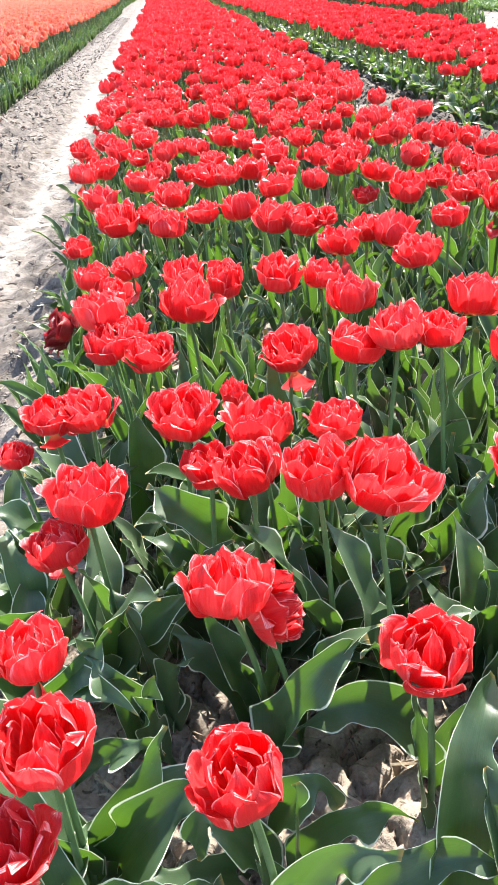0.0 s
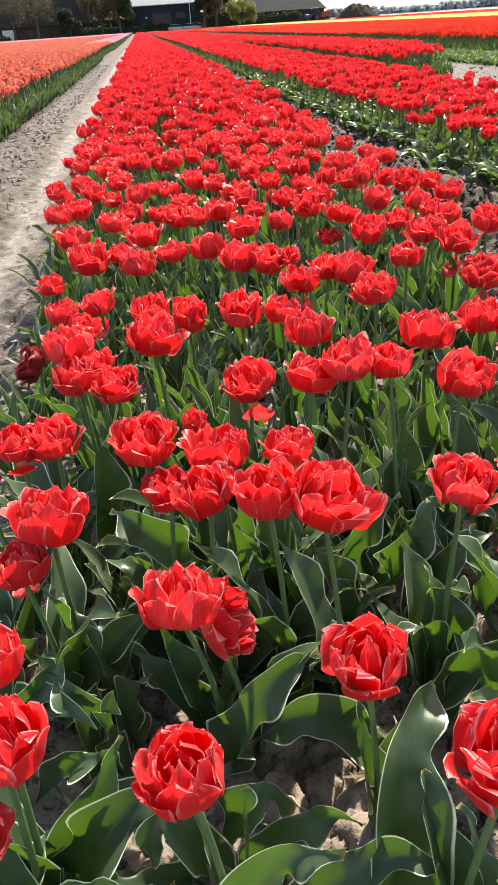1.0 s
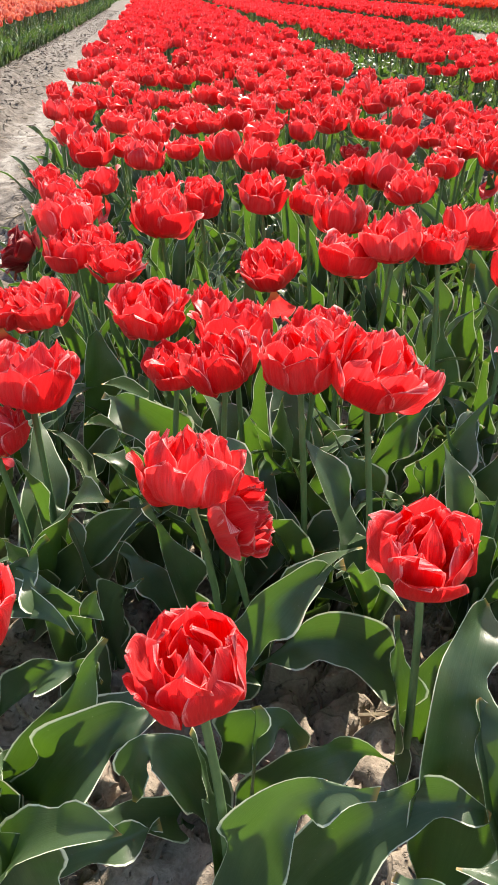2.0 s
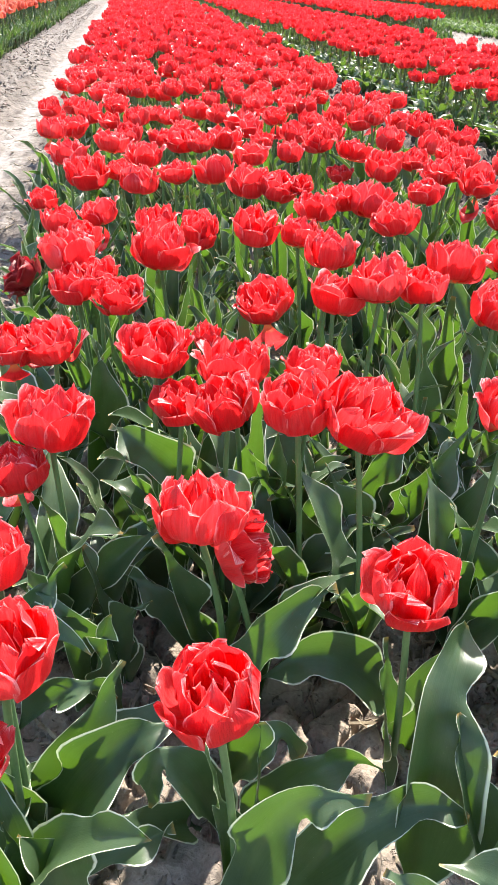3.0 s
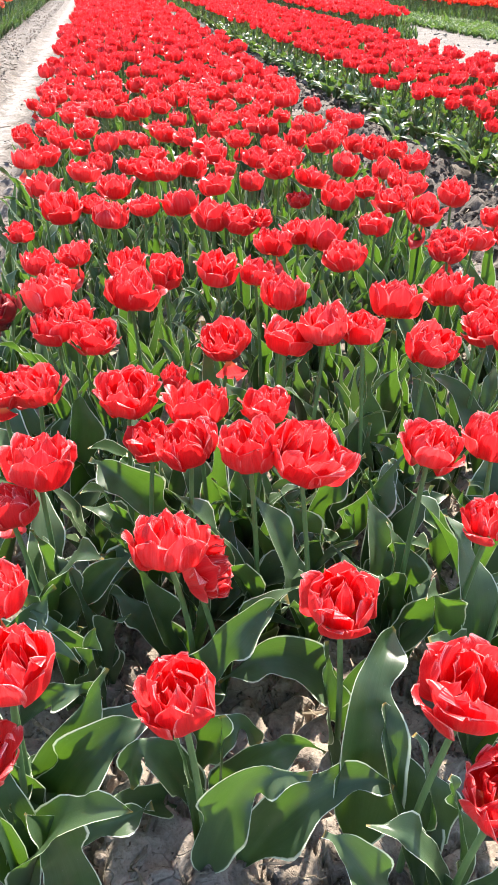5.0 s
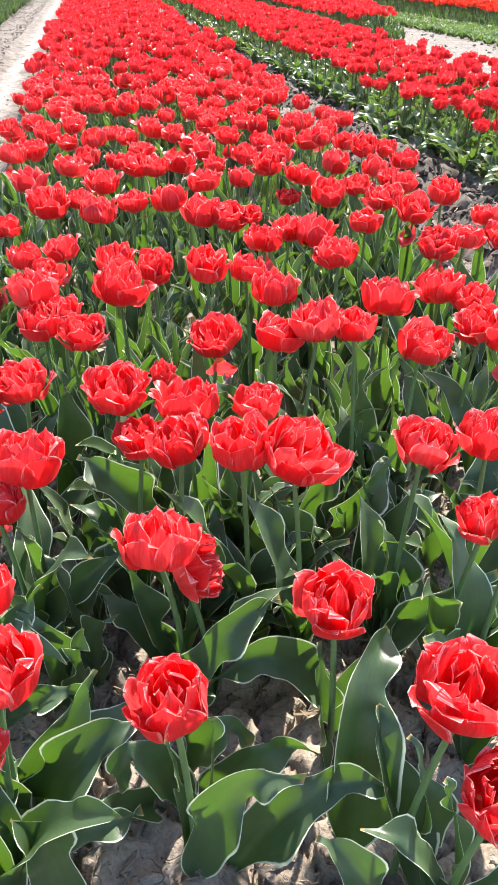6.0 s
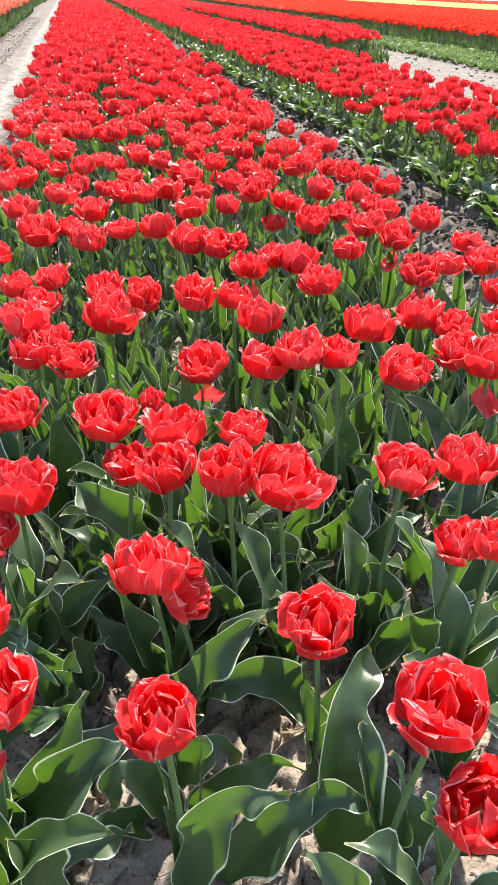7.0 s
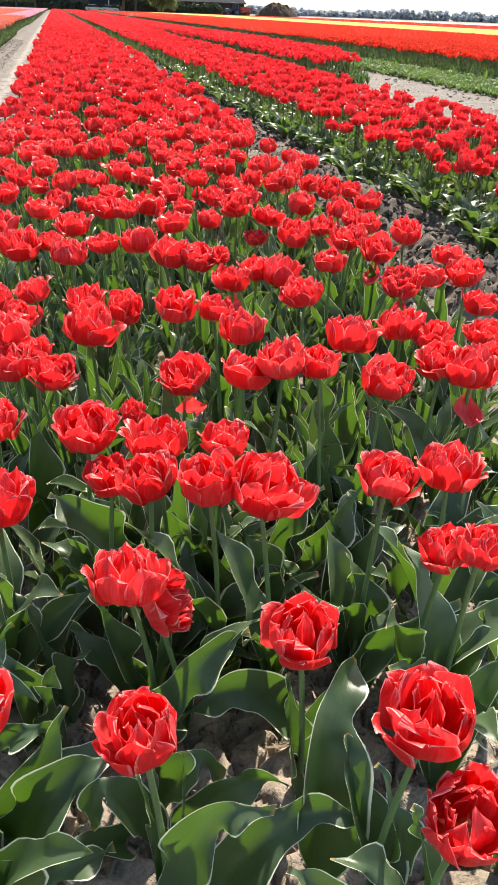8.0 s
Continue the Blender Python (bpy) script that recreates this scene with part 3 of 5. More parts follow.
FOURTH = [
    (0.012, 1.507, 0.374, 0.099), (0.010, 1.654, 0.380, 0.079), (-0.142, 1.517, 0.366, 0.092), (-0.129, 1.439, 0.343, 0.084),
    (-0.060, 1.400, 0.336, 0.082), (-0.095, 1.465, 0.350, 0.066), (-0.171, 1.710, 0.365, 0.073), (-0.123, 1.619, 0.365, 0.064),
    (-0.099, 1.709, 0.386, 0.076), (-0.249, 2.160, 0.300, 0.071), (0.452, 1.629, 0.385, 0.084), (0.458, 1.823, 0.365, 0.090),
    (0.411, 1.873, 0.365, 0.081), (0.338, 1.801, 0.365, 0.083), (0.716, 1.724, 0.365, 0.093), (0.606, 1.915, 0.365, 0.077),
    (0.768, 2.012, 0.365, 0.093), (0.842, 1.582, 0.360, 0.077), (0.912, 1.793, 0.360, 0.092), (0.811, 1.791, 0.360, 0.082),
]
FIFTH = [
    (0.945, 1.962, 0.360, 0.083), (0.723, 1.742, 0.365, 0.080), (0.749, 2.145, 0.365, 0.076), (0.877, 2.092, 0.385, 0.093),
    (0.524, 2.374, 0.310, 0.068), (0.232, 2.036, 0.365, 0.098), (0.288, 1.995, 0.365, 0.090), (0.342, 1.990, 0.365, 0.055),
    (0.161, 2.152, 0.365, 0.096), (0.067, 2.133, 0.365, 0.080), (-0.019, 2.060, 0.365, 0.092), (-0.142, 2.136, 0.365, 0.100),
    (-0.065, 2.173, 0.365, 0.068), (0.594, 2.190, 0.365, 0.092), (0.696, 2.270, 0.365, 0.076), (0.721, 2.130, 0.365, 0.090),
    (0.837, 2.278, 0.365, 0.076), (0.573, 2.420, 0.365, 0.098), (0.716, 2.565, 0.365, 0.092), (0.813, 2.476, 0.365, 0.080),
]
SIXTH = [
    (0.818, 2.349, 0.365, 0.078), (0.380, 2.365, 0.365, 0.076), (0.276, 2.360, 0.365, 0.096), (0.232, 2.587, 0.365, 0.096),
    (0.334, 2.539, 0.365, 0.072), (-0.198, 2.381, 0.365, 0.094), (-0.005, 2.352, 0.365, 0.096), (-0.091, 2.550, 0.365, 0.098),
    (0.108, 2.557, 0.365, 0.098), (-0.041, 2.674, 0.365, 0.079), (-0.279, 2.882, 0.340, 0.070), (-0.293, 3.151, 0.340, 0.076),
    (-0.212, 2.910, 0.330, 0.055), (0.052, 2.617, 0.365, 0.085), (0.155, 2.515, 0.365, 0.074), (-0.177, 3.063, 0.365, 0.098),
    (-0.103, 2.895, 0.365, 0.072), (-0.019, 2.948, 0.365, 0.090), (0.041, 3.070, 0.365, 0.076), (0.096, 2.981, 0.365, 0.076),
]
SEVENTH = [
    (0.193, 3.116, 0.365, 0.088), (0.257, 3.034, 0.365, 0.082), (0.312, 2.846, 0.365, 0.098), (0.402, 3.221, 0.365, 0.084),
    (0.451, 3.021, 0.365, 0.088), (0.456, 2.696, 0.365, 0.088), (0.544, 2.858, 0.365, 0.088), (0.593, 3.209, 0.365, 0.086),
    (0.565, 2.688, 0.365, 0.082), (0.796, 3.325, 0.365, 0.096), (0.730, 2.938, 0.365, 0.100), (0.844, 2.888, 0.365, 0.092),
    (0.824, 3.075, 0.365, 0.084), (0.648, 2.975, 0.365, 0.082), (-0.088, 3.313, 0.365, 0.090), (-0.164, 0.576, 0.315, 0.074),
    (-0.253, 1.175, 0.300, 0.050),
]
LEANS = {0: (-0.026, -0.053), 1: (-0.029, -0.041), 2: (-0.035, -0.093), 3: (0.03, -0.07), 9: (0.012, -0.035)}  # stems of the front row
taken, near = [], []
for row in (FRONT, SECOND, THIRD, FOURTH, FIFTH, SIXTH, SEVENTH):
    for k, spec in enumerate(row):
        lean = LEANS.get(k) if row is FRONT else None
        made = tulip(*spec, leaves=0 if lean else 3, lean=lean, ground=floor_at(spec[0], spec[1]) - 0.01)
        taken.append(spec[:2])
        near.append(made)
tulip(-0.259, 1.738, 0.255, 0.075, 2, 60, 180, label="wilted dark red double tulip drooping beside the track", wilted=True)
tulip(0.076, 0.869, 0.245, 0.085, 2, 62, 345, label="dark red double tulip drooping open below its neighbours", leaves=1)

# the next rows behind, thinned round those above
g = np.random.default_rng(11)
count = 0
while count < 95:
    x, y = g.uniform(-0.33, 0.98), g.uniform(2.55, 4.6)
    if min((x - p) ** 2 + (y - q) ** 2 for p, q in taken) < (0.098 if y > 3.45 else 0.12) ** 2:
        count += 0.01
        continue
    taken.append((x, y))
    tulip(x, y, g.uniform(0.335, 0.395), g.uniform(0.074, 0.094), ground=floor_at(x, y) - 0.01)
    count += 1

# ---- broad leaves of the nearest tulips ----
def blade(x, y, mid, tip, width, roll, twist):
    """A leaf from its foot on the soil through its middle to its tip; it belongs to the tulip whose foot is nearest."""
    owner = min(near, key=lambda ob: (ob.matrix_basis.translation.xy - Vector((x, y))).length)
    at = Vector((x, y, floor_at(x, y) - 0.008))
    seed = int(abs(x * 7919 + y * 3571) * 100)
    v, f, u = sheet(leaf_points((0, 0, 0), Vector(tip) - at, 0, width, 0.62, 0.013, twist, seed, 26, 9, mid=Vector(mid) - at, roll=0.5 * roll, facing=(0.05, -0.62, 0.78)))
    part("leaf", mesh_from("leaf", v, f, [LEAF], u), owner, Matrix.Translation(at - owner.matrix_basis.translation))


# the plant in front and its neighbours on the track side
blade(-0.167, 0.727, (-0.116, 0.740, 0.100), (-0.054, 0.761, 0.200), 0.057, 25, 10)
blade(-0.140, 0.726, (-0.080, 0.712, 0.120), (0.001, 0.749, 0.130), 0.074, 0, -25)
blade(0.023, 0.738, (-0.053, 0.694, 0.050), (-0.110, 0.697, 0.070), 0.034, 20, 20)
blade(-0.178, 0.685, (-0.094, 0.654, 0.060), (-0.017, 0.678, 0.060), 0.037, -10, 15)
blade(-0.108, 0.588, (-0.113, 0.606, 0.100), (-0.142, 0.615, 0.170), 0.069, 10, 10)
blade(0.037, 0.706, (-0.016, 0.706, 0.120), (-0.041, 0.695, 0.070), 0.052, 10, -30)
blade(-0.196, 0.851, (-0.116, 0.807, 0.120), (-0.071, 0.803, 0.100), 0.032, 0, 10)
blade(-0.114, 0.891, (-0.121, 0.874, 0.140), (-0.168, 0.913, 0.170), 0.041, 10, 10)
blade(-0.069, 0.915, (-0.082, 0.935, 0.100), (-0.107, 0.956, 0.190), 0.029, 40, 20)
blade(-0.170, 0.979, (-0.108, 0.962, 0.120), (-0.019, 0.970, 0.200), 0.062, 10, -15)
blade(0.035, 0.925, (-0.011, 0.940, 0.100), (-0.066, 0.953, 0.150), 0.050, 0, -20)
blade(0.043, 0.919, (0.009, 0.923, 0.130), (-0.018, 0.933, 0.220), 0.039, 30, 10)
# round the drooping bloom and the open one behind it
blade(0.045, 0.924, (0.066, 0.912, 0.100), (0.072, 0.901, 0.180), 0.035, 20, -20)
blade(0.065, 0.868, (0.095, 0.841, 0.140), (0.181, 0.874, 0.170), 0.062, 15, -20)
blade(0.266, 0.853, (0.174, 0.847, 0.090), (0.085, 0.842, 0.060), 0.069, -25, 10)
blade(0.215, 0.730, (0.206, 0.744, 0.110), (0.206, 0.766, 0.200), 0.030, 70, 0)
blade(0.253, 0.791, (0.260, 0.785, 0.100), (0.309, 0.802, 0.140), 0.069, 20, -10)
# tall glossy leaves of the big open tulips
blade(0.222, 0.640, (0.228, 0.674, 0.180), (0.291, 0.773, 0.200), 0.094, 25, 15)
blade(0.274, 0.557, (0.254, 0.634, 0.120), (0.247, 0.675, 0.190), 0.064, 50, 30)
blade(0.279, 0.576, (0.289, 0.607, 0.110), (0.274, 0.645, 0.170), 0.038, 50, -30)
blade(0.321, 0.550, (0.306, 0.571, 0.110), (0.293, 0.589, 0.170), 0.021, 60, 10)
blade(0.243, 0.520, (0.200, 0.558, 0.070), (0.162, 0.587, 0.110), 0.056, 0, 20)
blade(0.280, 0.526, (0.274, 0.555, 0.060), (0.261, 0.569, 0.110), 0.027, 40, 10)
# arching leaves at the foot of the foremost tulip
blade(0.041, 0.634, (0.078, 0.633, 0.130), (0.153, 0.623, 0.150), 0.063, 15, -20)
blade(0.079, 0.634, (0.163, 0.632, 0.110), (0.248, 0.619, 0.120), 0.065, 0, -15)
blade(0.055, 0.711, (0.125, 0.699, 0.100), (0.186, 0.679, 0.110), 0.040, 0, 40)
blade(0.032, 0.649, (0.027, 0.662, 0.100), (0.011, 0.672, 0.180), 0.025, 60, 20)
blade(0.046, 0.660, (0.061, 0.671, 0.110), (0.065, 0.685, 0.190), 0.019, 70, -20)
blade(-0.176, 0.642, (-0.161, 0.644, 0.080), (-0.163, 0.648, 0.140), 0.029, 40, 20)
blade(0.042, 0.753, (0.084, 0.741, 0.100), (0.115, 0.731, 0.070), 0.049, 0, 0)
# the second row
blade(0.331, 0.902, (0.383, 0.856, 0.140), (0.469, 0.848, 0.200), 0.044, -15, 10)
blade(0.416, 0.840, (0.438, 0.830, 0.120), (0.523, 0.840, 0.130), 0.066, 10, -10)
blade(0.348, 0.946, (0.354, 0.937, 0.140), (0.350, 0.980, 0.200), 0.074, 40, 20)
blade(0.270, 1.021, (0.236, 1.026, 0.140), (0.195, 1.028, 0.240), 0.060, 35, 15)
blade(0.278, 1.132, (0.291, 1.110, 0.160), (0.360, 1.128, 0.220), 0.047, 10, -20)
blade(0.432, 1.110, (0.376, 1.071, 0.140), (0.339, 1.064, 0.240), 0.034, 40, 20)
blade(0.435, 1.277, (0.412, 1.292, 0.200), (0.394, 1.288, 0.340), 0.081, 62, 10)
blade(0.328, 1.148, (0.352, 1.077, 0.160), (0.439, 1.120, 0.250), 0.055, 20, -20)
blade(0.189, 1.169, (0.161, 1.105, 0.160), (0.140, 1.062, 0.270), 0.071, 50, 10)
blade(0.086, 1.192, (-0.002, 1.096, 0.200), (-0.074, 1.152, 0.240), 0.075, 5, 15)
blade(-0.118, 1.330, (-0.098, 1.325, 0.170), (-0.099, 1.346, 0.280), 0.067, 50, 10)
blade(0.156, 1.078, (0.185, 1.077, 0.100), (0.207, 1.057, 0.190), 0.043, 20, -10)
blade(0.092, 1.022, (0.132, 1.002, 0.090), (0.184, 0.991, 0.080), 0.055, 0, 0)
blade(0.486, 1.015, (0.444, 1.008, 0.130), (0.436, 1.034, 0.220), 0.045, 45, 10)
blade(0.479, 1.103, (0.428, 1.070, 0.100), (0.435, 1.050, 0.160), 0.036, 20, 20)
blade(0.329, 1.080, (0.326, 1.050, 0.110), (0.301, 1.022, 0.200), 0.055, 40, -10)
blade(0.511, 1.053, (0.509, 1.051, 0.100), (0.484, 1.026, 0.210), 0.032, 40, 10)
# at the edges of the bed
blade(-0.169, 0.683, (-0.186, 0.713, 0.100), (-0.222, 0.711, 0.130), 0.045, 0, 10)
blade(-0.194, 0.687, (-0.165, 0.710, 0.100), (-0.144, 0.735, 0.080), 0.039, 0, 60)
blade(0.492, 0.763, (0.452, 0.741, 0.100), (0.439, 0.759, 0.150), 0.055, 0, -10)
blade(0.547, 0.834, (0.512, 0.822, 0.120), (0.491, 0.828, 0.200), 0.038, 40, 10)
blade(-0.106, 0.893, (-0.099, 0.915, 0.080), (-0.098, 0.888, 0.150), 0.029, 50, 10)
blade(-0.061, 0.921, (-0.064, 0.910, 0.100), (-0.028, 0.908, 0.140), 0.037, 30, 10)
blade(-0.217, 0.930, (-0.173, 0.903, 0.140), (-0.119, 0.907, 0.200), 0.043, 20, 10)
blade(-0.067, 0.867, (-0.087, 0.851, 0.100), (-0.073, 0.860, 0.170), 0.036, 40, 10)


# ---- leafy tulips without blooms between the near ones ----
def leaf_clump(x, y, k, count, turn, pool=LEAVES):
    thing = new("tulip", None)
    thing.matrix_basis = pose(x, y, floor_at(x, y) - 0.01, 0, 0, turn)
    tagged(thing, "flowerless young tulip, grey-green leaves only", "tulip", "leafy tulips of the middle bed")
    g = np.random.default_rng(int((x + 3) * 1000 + y * 77))
    for i in range(count):
        q = k * g.uniform(0.85, 1.15)
        part("leaf", pool[int(g.integers(len(pool)))], thing, pose(0, 0, 0, 0, 0, i * 360 / count + g.uniform(-50, 50)) @ Matrix.Diagonal((q, q, q, 1)))


g = np.random.default_rng(23)
spots = []
while len(spots) < 76:
    x, y = g.uniform(-0.34, 1.0), g.uniform(0.92, 2.5)
    if spots and min((x - p) ** 2 + (y - q) ** 2 for p, q in spots) < 0.09 ** 2:
        continue
    spots.append((x, y))
    leaf_clump(x, y, g.uniform(0.8, 1.1), 4, g.uniform(0, 360), BROAD if y < 1.15 else LEAVES)


for x, y, k in ((0.40, 0.72, 0.9), (-0.24, 0.88, 0.95), (0.12, 1.02, 0.9), (-0.10, 1.02, 0.9), (-0.26, 0.66, 0.8), (0.44, 0.60, 0.85), (0.36, 0.90, 0.85)):
    leaf_clump(x, y, k, 3, 977 * x + 313 * y, BROAD)

# ---- beds further off: many tulips, joined ----
def petals_low(count_rows, op, seed, n, m, single=False):
    g = np.random.default_rng(seed)
    pieces = []
    for whorl, count in count_rows:
        start = g.uniform(0, 360)
        for i in range(count):
            P = petal_points(whorl, op, seed * 50 + whorl * 10 + i, n, m, 0.25 if single else 0.5)
            if single:
                P[..., 2] *= 1.5
                P[..., 0] *= 1.0 - 0.18 * (P[..., 2] / 1.7) ** 2
                P[..., 1] *= 1.15
            mt = pose(0, 0, 0, 0, g.uniform(-6, 10), start + i * 360 / count + g.uniform(-12, 12))
            v, f, u = sheet(P)
            pieces.append((v @ np.array(mt.to_3x3()).T, f, u, 0))
    return join(pieces)


def plant_template(level, seed, single=False):
    """A whole tulip of bloom radius 0.042 and height 0.36, as arrays; level 0 is the finest."""
    g = np.random.default_rng(seed)
    rows = [[(0, 5), (1, 5), (2, 4), (3, 2)], [(0, 5), (1, 4), (2, 3)], [(0, 4), (1, 3)]][level]
    if single:
        rows = [[(0, 3), (1, 3)], [(0, 3), (1, 2)], [(0, 3)]][level]
    n, m = [(6, 5), (5, 4), (4, 3)][level] if single else [(7, 5), (5, 4), (4, 3)][level]
    op = 0.0 if single else (0.15, 0.45, 0.75)[seed % 3]
    V, F, U, I = petals_low(rows, op, seed, n, m, single)
    R = 0.031 if single else (0.042, 0.043, 0.047)[level]
    pieces = [(V * R + np.array([0, 0, 0.36 - 0.72 * R]), F, U, I)]
    v, f, u = tube([(0, 0, 0), (0.005, 0, 0.18), (0, 0, 0.34)], [0.005] * 3, (4, 3, 3)[level])
    pieces.append((v, f, u, 1))
    for i in range((3, 3, 2)[level]):
        a = i * 2.1 + g.uniform(-0.5, 0.5)
        r = g.uniform(0.05, 0.13)
        v, f, u = sheet(leaf_points((0, 0, 0), (r * math.cos(a), r * math.sin(a), g.uniform(0.15, 0.27)), g.uniform(0.0, 0.05),
                                    g.uniform(0.030, 0.052), 0.45, 0.006, g.uniform(-40, 40), seed * 9 + i, (8, 5, 4)[level], (5, 3, 3)[level]))
        pieces.append((v, f, u, 1))
    P = [(v, f, u, 0 if k == 0 else 1) for k, (v, f, u, *_r) in enumerate(pieces)]
    return join(P)


def leafy_template(level, seed, height=0.26):
    g = np.random.default_rng(seed)
    P = []
    for i in range((5, 5, 3)[level]):
        a = g.uniform(0, 6.28)
        r = g.uniform(0.03, 0.12)
        v, f, u = sheet(leaf_points((0, 0, 0), (r * math.cos(a), r * math.sin(a), g.uniform(0.4, 0.95) * height), g.uniform(0.0, 0.09),
                                    g.uniform(0.024, 0.046), 0.5, 0.007, g.uniform(-50, 50), seed * 9 + i, (8, 5, 4)[level], (5, 3, 3)[level]))
        P.append((v, f, u, 1))
    return join(P)


def sprawl_template(seed):
    """A plant at a bed's edge whose broad leaves have fallen outwards."""
    g = np.random.default_rng(seed)
    P = []
    for i in range(6):
        a = g.uniform(0, 6.28)
        r = g.uniform(0.11, 0.20)
        v, f, u = sheet(leaf_points((0, 0, 0), (r * math.cos(a), r * math.sin(a), g.uniform(0.03, 0.16)), g.uniform(0.05, 0.13),
                                    g.uniform(0.038, 0.060), 0.4, 0.010, g.uniform(-40, 40), seed * 9 + i, 12, 5))
        P.append((v, f, u, 1))
    return join(P)


def scatter(templates, places, seed, size=1.0, height=(0.9, 1.1), lean=6):
    """Copies of the templates at the places (x, y, ground), joined into arrays."""
    g = np.random.default_rng(seed)
    V, F, U, I, k = [], [], [], [], 0
    masks = [np.isin(np.arange(len(v)), f[i == 0]) for v, f, u, i in templates]   # the bloom's own points
    for x, y, z in places:
        pick = int(g.integers(len(templates)))
        v, f, u, i = templates[pick]
        a = g.uniform(0, 6.28)
        q = size * g.uniform(0.9, 1.12)
        lx, ly = np.tan(np.radians(g.uniform(-lean, lean, 2)))
        c, s = math.cos(a) * q, math.sin(a) * q
        hz = g.uniform(*height)
        w = np.empty_like(v)
        w[:, 2] = np.where(masks[pick], v[:, 2] - 0.36 * (1 - hz), v[:, 2] * hz)
        w[:, 0] = v[:, 0] * c - v[:, 1] * s + lx * w[:, 2] + x
        w[:, 1] = v[:, 0] * s + v[:, 1] * c + ly * w[:, 2] + y
        w[:, 2] += z
        V.append(w), F.append(f + k), U.append(u), I.append(i)
        k += len(v)
    return np.concatenate(V), np.concatenate(F), np.concatenate(U), np.concatenate(I)


def sow(x0, x1, y0, y1, per_m2, seed, keep=None):
    """Places spread over a stretch of a bed, jittered off a grid."""
    g = np.random.default_rng(seed)
    d = 1 / math.sqrt(per_m2)
    out = []
    for y in np.arange(y0, y1, d):
        for x in np.arange(x0 + d / 2, x1, d):
            px, py = x + g.uniform(-0.48, 0.48) * d, y + g.uniform(-0.48, 0.48) * d
            if -0.30 * py - 2 < px < 0.80 * py + 3 and (keep is None or keep(px, py)):
                out.append((px, py))
    spots = np.array(out).reshape(-1, 2)
    return np.column_stack([spots, np.where(spots[:, 1] < 12, ground_height(spots[:, 0], spots[:, 1]), 0.0)])


def bed(name, arrays, petal, leaf, label, category="tulips"):
    V, F, U, I = arrays
    ob = new(name, mesh_from(name, V, F, [petal, leaf], U, I))
    return tagged(ob, label, category, kind="stuff")


FULL = [[plant_template(level, 20 + 7 * level + i) for i in range(6)] for level in range(3)]
CUPS = [[plant_template(level, 80 + 7 * level + i, True) for i in range(6)] for level in range(3)]
SPRAWL = [sprawl_template(180 + i) for i in range(6)]
LEAFY = [[leafy_template(level, 140 + 7 * level + i) for i in range(6)] for level in range(3)]


def add(*arrays):
    V, F, U, I, k = [], [], [], [], 0
    for v, f, u, i in arrays:
        V.append(v), F.append(f + k), U.append(u), I.append(i)
        k += len(v)
    return np.concatenate(V), np.concatenate(F), np.concatenate(U), np.concatenate(I)


free = lambda x, y: min((x - p) ** 2 + (y - q) ** 2 for p, q in taken) > 0.085 ** 2
bed("tulip_bed", add(scatter(FULL[0], sow(-0.33, 0.98, 4.0, 9, 46, 1, free), 1, 0.96),
                     scatter(LEAFY[0], sow(-0.36, 1.02, 1.05, 2.4, 80, 102), 102, 0.95, (0.75, 1.0)),
                     scatter(LEAFY[0], sow(-0.36, 1.02, 2.4, 7, 60, 2), 2, 1.0),
                     scatter(FULL[1], sow(-0.33, 0.98, 9, 26, 44, 3), 3, 1.0),
                     scatter(FULL[2], sow(-0.33, 0.98, 26, 75, 34, 4), 4, 1.25, (0.97, 1.05)),
                     scatter(FULL[2], sow(-0.33, 0.98, 75, 200, 12, 5), 5, 2.2, (0.97, 1.03))),
    RED_MASS, LEAF_FAR, "long bed of red double tulips running to the farm")
bed("tulip_bed", add(scatter(FULL[0], sow(1.84, 3.25, 2.5, 9, 42, 6), 6, 0.94, (0.60, 0.80)),
                     scatter(LEAFY[0], sow(1.84, 3.25, 2.4, 9, 85, 7), 7, 1.15, (0.45, 0.72)),
                     scatter(SPRAWL, sow(1.76, 1.98, 2.4, 14, 42, 41), 41, 1.0, (0.8, 1.1)),
                     scatter(SPRAWL, sow(2.0, 3.2, 2.35, 2.6, 36, 42), 42, 1.0, (0.8, 1.1)),
                     scatter(FULL[1], sow(1.80, 3.25, 9, 26, 42, 8), 8, 0.98, (0.66, 0.86)),
                     scatter(LEAFY[1], sow(1.76, 2.0, 9, 26, 50, 9), 9, 1.0, (0.45, 0.7)),
                     scatter(FULL[2], sow(1.74, 3.25, 26, 75, 34, 10), 10, 1.25, (0.85, 0.95)),
                     scatter(FULL[2], sow(1.74, 3.25, 75, 200, 12, 11), 11, 2.2, (0.97, 1.03))),
    RED_MASS, LEAF_SPRAWL, "bed of red double tulips with leafy edge beyond the furrow")
bed("tulip_bed", add(scatter(FULL[1], sow(3.45, 5.0, 11.5, 28, 46, 12, lambda x, y: y > 11.5 + 0.9 * (x - 3.45) + 4.5 * max(0, x - 4.4)), 12, 1.05),
                     scatter(LEAFY[1], sow(3.4, 5.1, 11.2, 16, 60, 13, lambda x, y: y > 11.2 + 0.9 * (x - 3.45) + 4.5 * max(0, x - 4.5)), 13),
                     scatter(FULL[2], sow(3.4, 5.0, 28, 75, 34, 14), 14, 1.25, (0.97, 1.05)),
                     scatter(FULL[2], sow(3.4, 5.0, 75, 200, 10, 15), 15, 2.2, (0.97, 1.03))),
    RED_MASS, LEAF_FAR, "shorter bed of red double tulips ending at bare soil")
